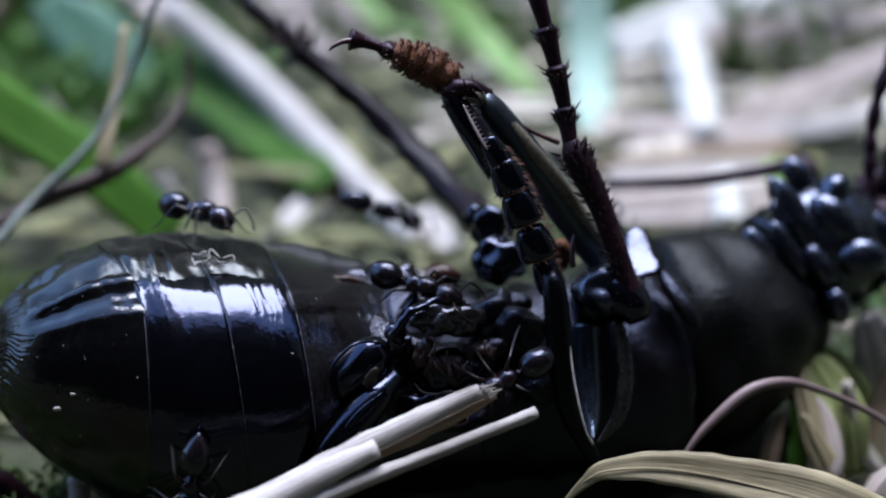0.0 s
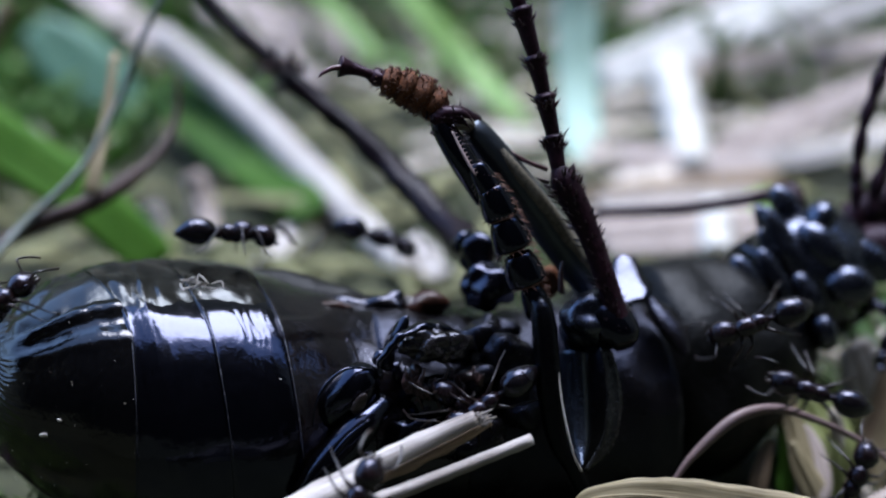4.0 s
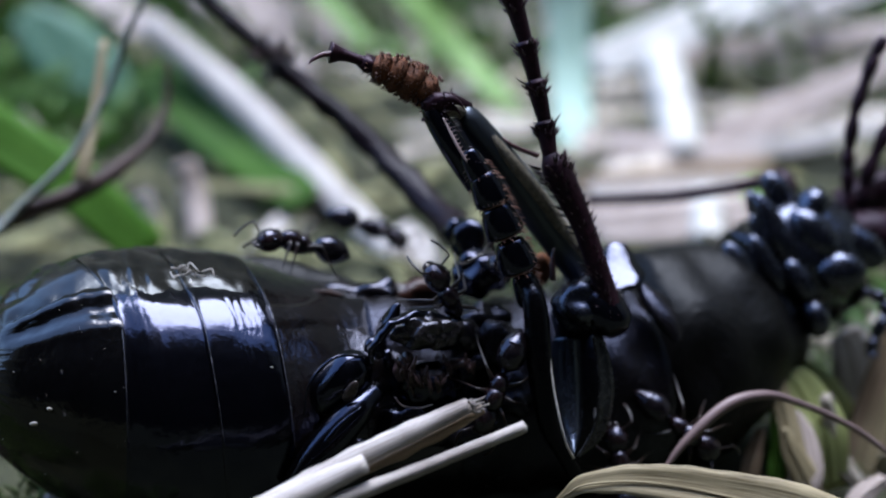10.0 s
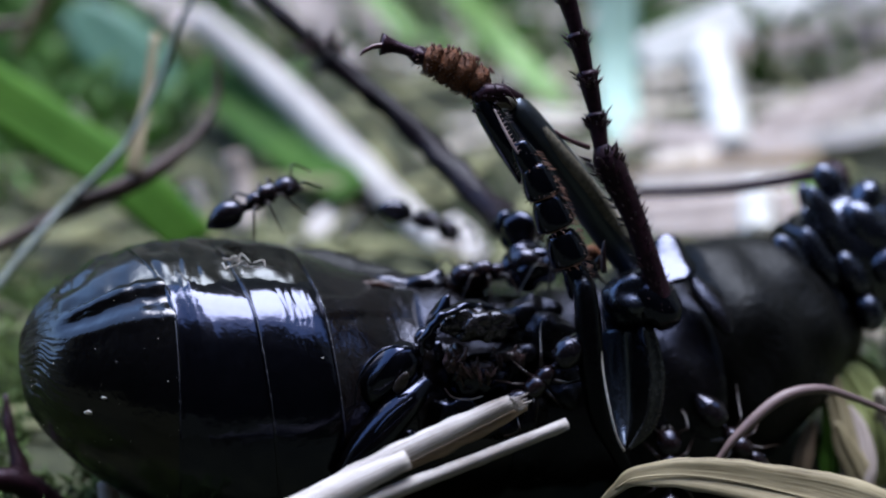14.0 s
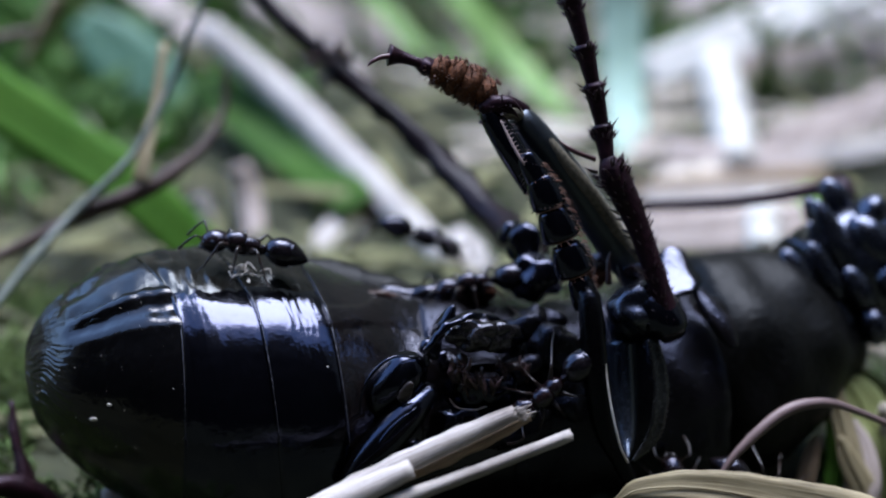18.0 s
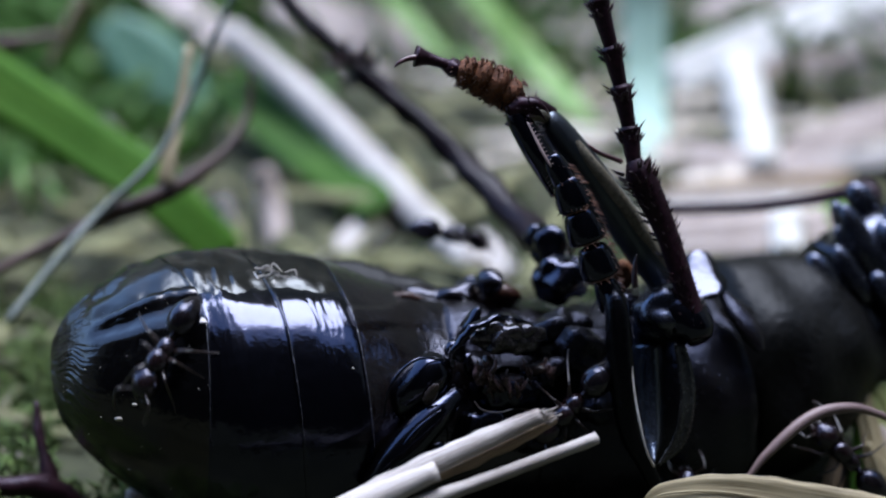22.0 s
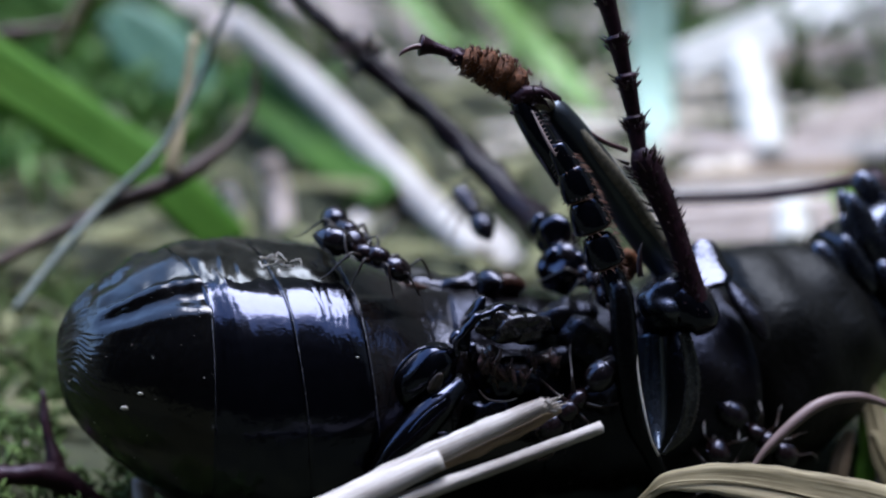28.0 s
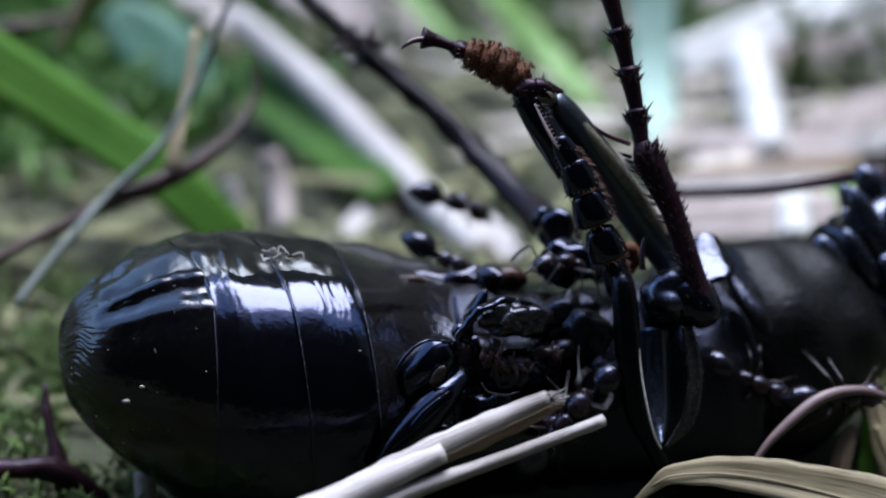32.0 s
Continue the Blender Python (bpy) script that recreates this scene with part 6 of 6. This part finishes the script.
    walk(ANTS[4], [
        (0, pose(0.02093, -0.00075, 0.00191, 66.4, -33.7, 13.8)), (3.8, pose(0.01954, -0.00025, 0.00299, 48.5, -58.2, 37.5)),
        (4.5, pose(0.01806, 0.00087, 0.00545, 57.5, -51.8, 26.7)), (4.75, pose(0.01697, 0.00117, 0.00608, 69.9, -11.5, 2.1)),
        (5, pose(0.01588, 0.00147, 0.00672, 65.2, 29.8, -16.4)), (5.5, pose(0.01585, 0.00165, 0.00734, 71.0, -9.4, -0.2)),
        (6, pose(0.01504, 0.00138, 0.00694, 70.5, -18.4, 4.0)), (6.5, pose(0.01531, 0.00112, 0.00674, 70.8, -13.6, 1.7)),
        (7, pose(0.01482, 0.00128, 0.00676, 70.5, -18.0, 3.9)), (8, pose(0.01391, 0.00133, 0.00638, 67.5, -32.7, 11.8)),
        (8.5, pose(0.01355, 0.00105, 0.00568, 69.7, 3.2, -4.4)), (9, pose(0.01318, 0.00077, 0.00496, 60.4, 38.1, -23.4)),
        (10, pose(0.01282, 0.00107, 0.00517, 63.0, 34.1, -19.7)), (11, pose(0.01373, 0.00109, 0.00550, 61.5, 37.5, -21.8)),
        (12, pose(0.01371, 0.00113, 0.00494, 62.5, 35.9, -20.4)), (13, pose(0.01229, 0.00111, 0.00469, 63.0, 35.8, -19.6)),
        (14, pose(0.01296, 0.00110, 0.00437, 58.7, 44.3, -25.3)), (16.5, pose(0.01358, 0.00071, 0.00362, 63.6, 36.5, -18.6)),
        (20, pose(0.01652, 0.00036, 0.00251, 69.7, 12.6, -7.0)), (21.5, pose(0.01933, 0.00057, 0.00242, 70.4, 6.2, -3.5)),
        (21.67, pose(0.01841, 0.00080, 0.00293, 64.8, -37.3, 15.0)), (21.83, pose(0.01749, 0.00104, 0.00343, 8.2, -69.5, 80.3)),
        (22, pose(0.01656, 0.00127, 0.00393, -61.5, -42.4, 158.5)), (23, pose(0.01683, 0.00128, 0.00384, -58.8, -45.9, 154.9)),
        (23.17, pose(0.01660, 0.00126, 0.00378, 34.9, -64.1, 51.1)), (23.33, pose(0.01636, 0.00125, 0.00373, 68.3, -18.2, 6.1)),
        (23.5, pose(0.01612, 0.00123, 0.00368, 65.7, 32.9, -15.1)), (24, pose(0.01551, 0.00142, 0.00405, 68.7, 21.7, -9.3)),
        (24.5, pose(0.01412, 0.00189, 0.00539, 69.9, 13.9, -5.9)), (25, pose(0.01425, 0.00199, 0.00544, 68.8, 21.3, -9.0)),
        (25.5, pose(0.01401, 0.00194, 0.00528, 67.4, 27.4, -12.0)), (27.5, pose(0.01251, 0.00178, 0.00460, 63.4, 38.7, -18.8)),
        (28, pose(0.01259, 0.00156, 0.00459, 65.3, 34.1, -15.9)), (29, pose(0.01192, 0.00183, 0.00496, 65.6, 33.6, -15.2)),
        (30, pose(0.01185, 0.00191, 0.00521, 61.8, 41.5, -21.1)), (31, pose(0.01185, 0.00218, 0.00572, 64.8, 35.3, -16.7)),
        (32, pose(0.01207, 0.00232, 0.00637, 68.1, 24.5, -10.6)),
    ])
    swing(ANTS[4], [(3.5, 9), (21.5, 25), (29.5, 32)])
    walk(ANTS[5], [
        (0, pose(0.02372, -0.00053, 0.00835, -67.9, -19.8, 168.4)), (3, pose(0.02344, -0.00050, 0.00880, -69.3, -12.6, 171.7)),
        (3.9, pose(0.01561, 0.00066, 0.01056, -70.7, 0.4, 177.0)), (4.1, pose(0.01461, 0.00068, 0.01046, -61.0, 45.2, -161.1)),
        (4.3, pose(0.01361, 0.00070, 0.01037, 19.6, 67.8, -71.6)), (4.5, pose(0.01262, 0.00072, 0.01027, 64.9, 30.6, -16.8)),
        (5, pose(0.01238, 0.00003, 0.00854, 63.2, 35.1, -19.4)), (5.17, pose(0.01214, 0.00024, 0.00908, 68.5, -10.2, 1.6)),
        (5.33, pose(0.01190, 0.00045, 0.00962, 52.0, -53.8, 30.7)), (5.5, pose(0.01166, 0.00066, 0.01015, -39.2, -61.0, 131.9)),
        (6, pose(0.01111, 0.00019, 0.00924, 55.9, -53.1, 28.7)), (6.5, pose(0.01120, 0.00032, 0.00980, 69.0, -27.5, 8.6)),
        (7, pose(0.01053, 0.00010, 0.00882, -11.0, -65.5, 101.6)), (7.5, pose(0.00988, -0.00058, 0.00705, -34.7, -60.2, 126.9)),
        (7.75, pose(0.00905, -0.00082, 0.00623, -67.3, -19.5, 169.1)), (8, pose(0.00822, -0.00107, 0.00542, -69.0, 27.3, -171.4)),
        (8.5, pose(0.00937, 0.00014, 0.00438, -66.5, -25.4, 167.2)), (9, pose(0.01028, -0.00002, 0.00345, -12.1, -66.3, 102.8)),
        (10, pose(0.01037, 0.00018, 0.00351, -18.8, -66.0, 109.9)), (12, pose(0.01039, 0.00033, 0.00338, -15.1, -66.8, 106.0)),
        (14, pose(0.01028, 0.00024, 0.00297, 1.9, -67.6, 88.0)), (17, pose(0.01030, -0.00003, 0.00252, -8.7, -67.7, 99.3)),
        (20, pose(0.01045, 0.00006, 0.00221, -5.8, -67.8, 96.2)), (21, pose(0.01010, 0.00017, 0.00200, -6.9, -67.6, 97.3)),
        (24, pose(0.01000, 0.00019, 0.00190, -17.6, -66.9, 108.6)), (27, pose(0.00999, 0.00041, 0.00219, -17.7, -67.0, 108.8)),
        (30, pose(0.01353, 0.00092, 0.00439, 64.3, -36.5, 17.3)), (31, pose(0.01406, 0.00135, 0.00530, 64.2, -36.4, 17.6)),
        (32, pose(0.01541, 0.00152, 0.00598, 70.7, -3.1, 1.3)),
    ])
    swing(ANTS[5], [(4, 9), (29, 32)])
    walk(ANTS[6], [
        (0, pose(0.01091, 0.00828, 0.00868, -38.6, -59.3, 131.2)), (1.2, pose(0.01102, 0.00857, 0.00968, -31.0, -62.4, 122.9)),
        (1.6, pose(0.01037, 0.00988, 0.01254, -25.4, -63.9, 116.9)), (2, pose(0.01020, 0.00984, 0.01213, -18.2, -65.1, 109.3)),
        (2.5, pose(0.01024, 0.00973, 0.01241, -21.9, -64.9, 113.2)), (3.5, pose(0.00992, 0.00870, 0.00992, -29.3, -63.7, 121.2)),
        (5.75, pose(0.00749, 0.00610, 0.01014, -24.1, -65.9, 164.3)), (8, pose(0.00507, 0.00350, 0.01036, -24.0, -68.9, -148.0)),
        (9.67, pose(0.00522, 0.00360, 0.01021, -34.0, -40.0, -101.0)), (11.33, pose(0.00536, 0.00370, 0.01005, -18.8, -13.7, -69.6)),
        (13, pose(0.00551, 0.00380, 0.00990, 7.1, 0.7, -34.1)), (16, pose(0.00730, 0.00367, 0.01036, 7.8, -21.5, -34.8)),
        (19, pose(0.00777, 0.00402, 0.01060, 6.1, 8.5, -44.6)), (21, pose(0.00749, 0.00410, 0.00968, 5.9, 14.2, -46.5)),
        (23, pose(0.00590, 0.00407, 0.00960, 6.0, 17.1, -46.2)), (25, pose(0.00564, 0.00411, 0.00956, 5.4, 21.5, -52.5)),
        (25.5, pose(0.00573, 0.00413, 0.00961, 5.4, 21.6, -52.5)), (27.5, pose(0.00566, 0.00426, 0.00966, 5.2, 21.9, -53.8)),
        (28, pose(0.00567, 0.00407, 0.00971, 5.2, 20.8, -53.5)), (29, pose(0.00575, 0.00411, 0.00975, 5.8, 15.1, -47.6)),
        (30, pose(0.00581, 0.00407, 0.00939, 4.9, 22.2, -55.9)), (30.5, pose(0.00553, 0.00385, 0.00897, -4.4, 16.6, -101.1)),
        (31, pose(0.00524, 0.00364, 0.00856, -6.9, 6.5, -143.7)), (31.6, pose(0.00523, 0.00392, 0.00930, -7.2, 2.0, -147.0)),
        (32, pose(0.00508, 0.00385, 0.00966, -8.3, -15.9, -156.8)),
    ])
    swing(ANTS[6], [(1, 4), (12, 20), (30.5, 32)])
    walk(ANTS[7], [
        (0, pose(-0.01715, 0.00137, 0.00875, -45.2, -52.0, 63.9)), (3.6, pose(-0.01510, 0.00034, 0.01011, 28.5, -33.7, -1.1)),
        (4.2, pose(-0.01246, 0.00033, 0.01136, 0.1, -28.4, 57.6)), (4.5, pose(-0.01214, 0.00118, 0.01174, 0.0, -17.7, 50.7)),
        (5, pose(-0.01251, 0.00162, 0.01171, -12.9, -13.0, 76.2)), (5.6, pose(-0.01461, 0.00300, 0.01107, -27.9, -22.3, 54.8)),
        (6.5, pose(-0.03064, 0.01343, -0.00114, -28.4, -20.6, 5.0)), (18, pose(-0.03392, 0.01260, 0.00019, -28.4, -20.4, 7.3)),
        (22, pose(-0.00692, 0.01346, 0.00374, -26.6, -0.1, -0.3)), (27.4, pose(-0.00347, 0.01397, 0.00476, -26.6, -0.1, 0.2)),
        (28, pose(-0.00327, 0.00221, 0.01129, 5.2, 17.4, -19.3)), (28.5, pose(-0.00210, 0.00195, 0.01074, 2.3, 27.5, -33.3)),
        (28.8, pose(0.00000, 0.00055, 0.01091, 64.7, 26.4, -17.8)), (29.1, pose(0.00231, 0.00021, 0.00988, 69.8, 7.3, -8.1)),
        (29.5, pose(0.00266, -0.00007, 0.00923, 65.5, 24.3, -16.7)), (30, pose(0.00312, -0.00017, 0.00886, 68.5, 12.3, -12.0)),
        (30.2, pose(0.00260, -0.00019, 0.00886, 54.1, 41.2, -32.1)), (30.4, pose(0.00249, 0.00009, 0.00960, 29.3, 58.3, -59.2)),
        (30.8, pose(0.00203, -0.00001, 0.00925, 12.3, 61.1, -77.2)), (31.2, pose(0.00192, -0.00011, 0.00888, -6.7, 61.6, -97.1)),
        (31.4, pose(0.00181, -0.00036, 0.00823, -23.1, 59.1, -114.2)), (31.7, pose(0.00249, -0.00106, 0.00663, -26.7, 57.8, -118.0)),
        (31.8, pose(0.00303, -0.00116, 0.00645, 51.3, 44.0, -34.1)), (31.9, pose(0.00358, -0.00126, 0.00628, 69.7, -1.2, -7.5)),
        (32, pose(0.00412, -0.00136, 0.00610, 68.0, -49.3, 12.6)),
    ])
    swing(ANTS[7], [(4, 6), (27.5, 32)])
    walk(ANTS[8], [
        (0, pose(-0.00697, -0.00287, 0.00537, -115.8, 76.3, 160.4)), (0.5, pose(-0.00663, -0.00251, 0.00414, -154.4, 69.0, 121.0)),
        (1, pose(-0.00526, -0.00121, 0.00178, 173.6, 54.0, 83.9)), (2, pose(-0.00370, -0.00294, 0.00356, 111.8, 29.5, 32.1)),
        (3, pose(-0.00213, -0.00467, 0.00534, 85.0, -13.4, 20.5)), (4, pose(-0.00056, -0.00639, 0.00712, 51.5, -56.5, 34.0)),
        (4.5, pose(0.00010, -0.00557, 0.00912, 37.6, -63.7, 49.8)), (5, pose(0.00087, -0.00588, 0.00843, 19.4, -67.7, 69.4)),
        (5.6, pose(0.00214, -0.00700, 0.00578, 55.4, -54.5, 29.2)), (7, pose(0.00241, -0.00892, 0.00207, 56.9, -50.3, 27.5)),
        (32, pose(-0.00093, -0.00852, 0.00175, 55.3, -50.4, 29.5)),
    ])
    swing(ANTS[8], [(0, 1.2), (3.5, 6)])
    walk(ANTS[9], [
        (0, pose(0.02413, -0.00079, 0.00549, -67.9, -19.8, 168.4)), (3.4, pose(0.02348, -0.00046, 0.00653, -69.3, -12.6, 171.7)),
        (4.4, pose(0.01430, 0.00082, 0.00832, -66.1, -27.0, 165.0)), (4.6, pose(0.01421, 0.00092, 0.00859, -7.2, -68.8, 94.3)),
        (4.8, pose(0.01411, 0.00103, 0.00886, 65.1, -32.2, 10.4)), (5, pose(0.01401, 0.00113, 0.00913, 67.5, 21.6, -12.4)),
        (5.5, pose(0.01631, -0.00037, 0.00581, 65.9, 27.0, -15.2)), (6, pose(0.01643, -0.00051, 0.00597, 29.1, 63.9, -59.1)),
        (6.5, pose(0.01633, -0.00087, 0.00559, 47.8, 53.0, -38.6)), (7, pose(0.01785, -0.00229, 0.00237, 66.2, 23.4, -15.3)),
        (7.6, pose(0.01790, -0.00297, 0.00057, 66.2, 23.6, -15.1)), (9, pose(0.01764, -0.00344, -0.00092, 66.4, 23.7, -14.8)),
        (32, pose(0.01517, -0.00303, -0.00334, 67.1, 28.5, -12.7)),
    ])
    swing(ANTS[9], [(4, 7.5)])
    b = STRAW_THING.location.copy()
    walk(STRAW_THING, [(t, pose(b.x + x, b.y, b.z + z)) for t, x, z in ((0, 0.0, 0.00025), (2.5, 0.0, 0.00025), (4.5, 0.0003, 0.0002), (12.2, 0.0003, 0.0002), (13.6, 0, 0), (32, 0, 0))])


motions()
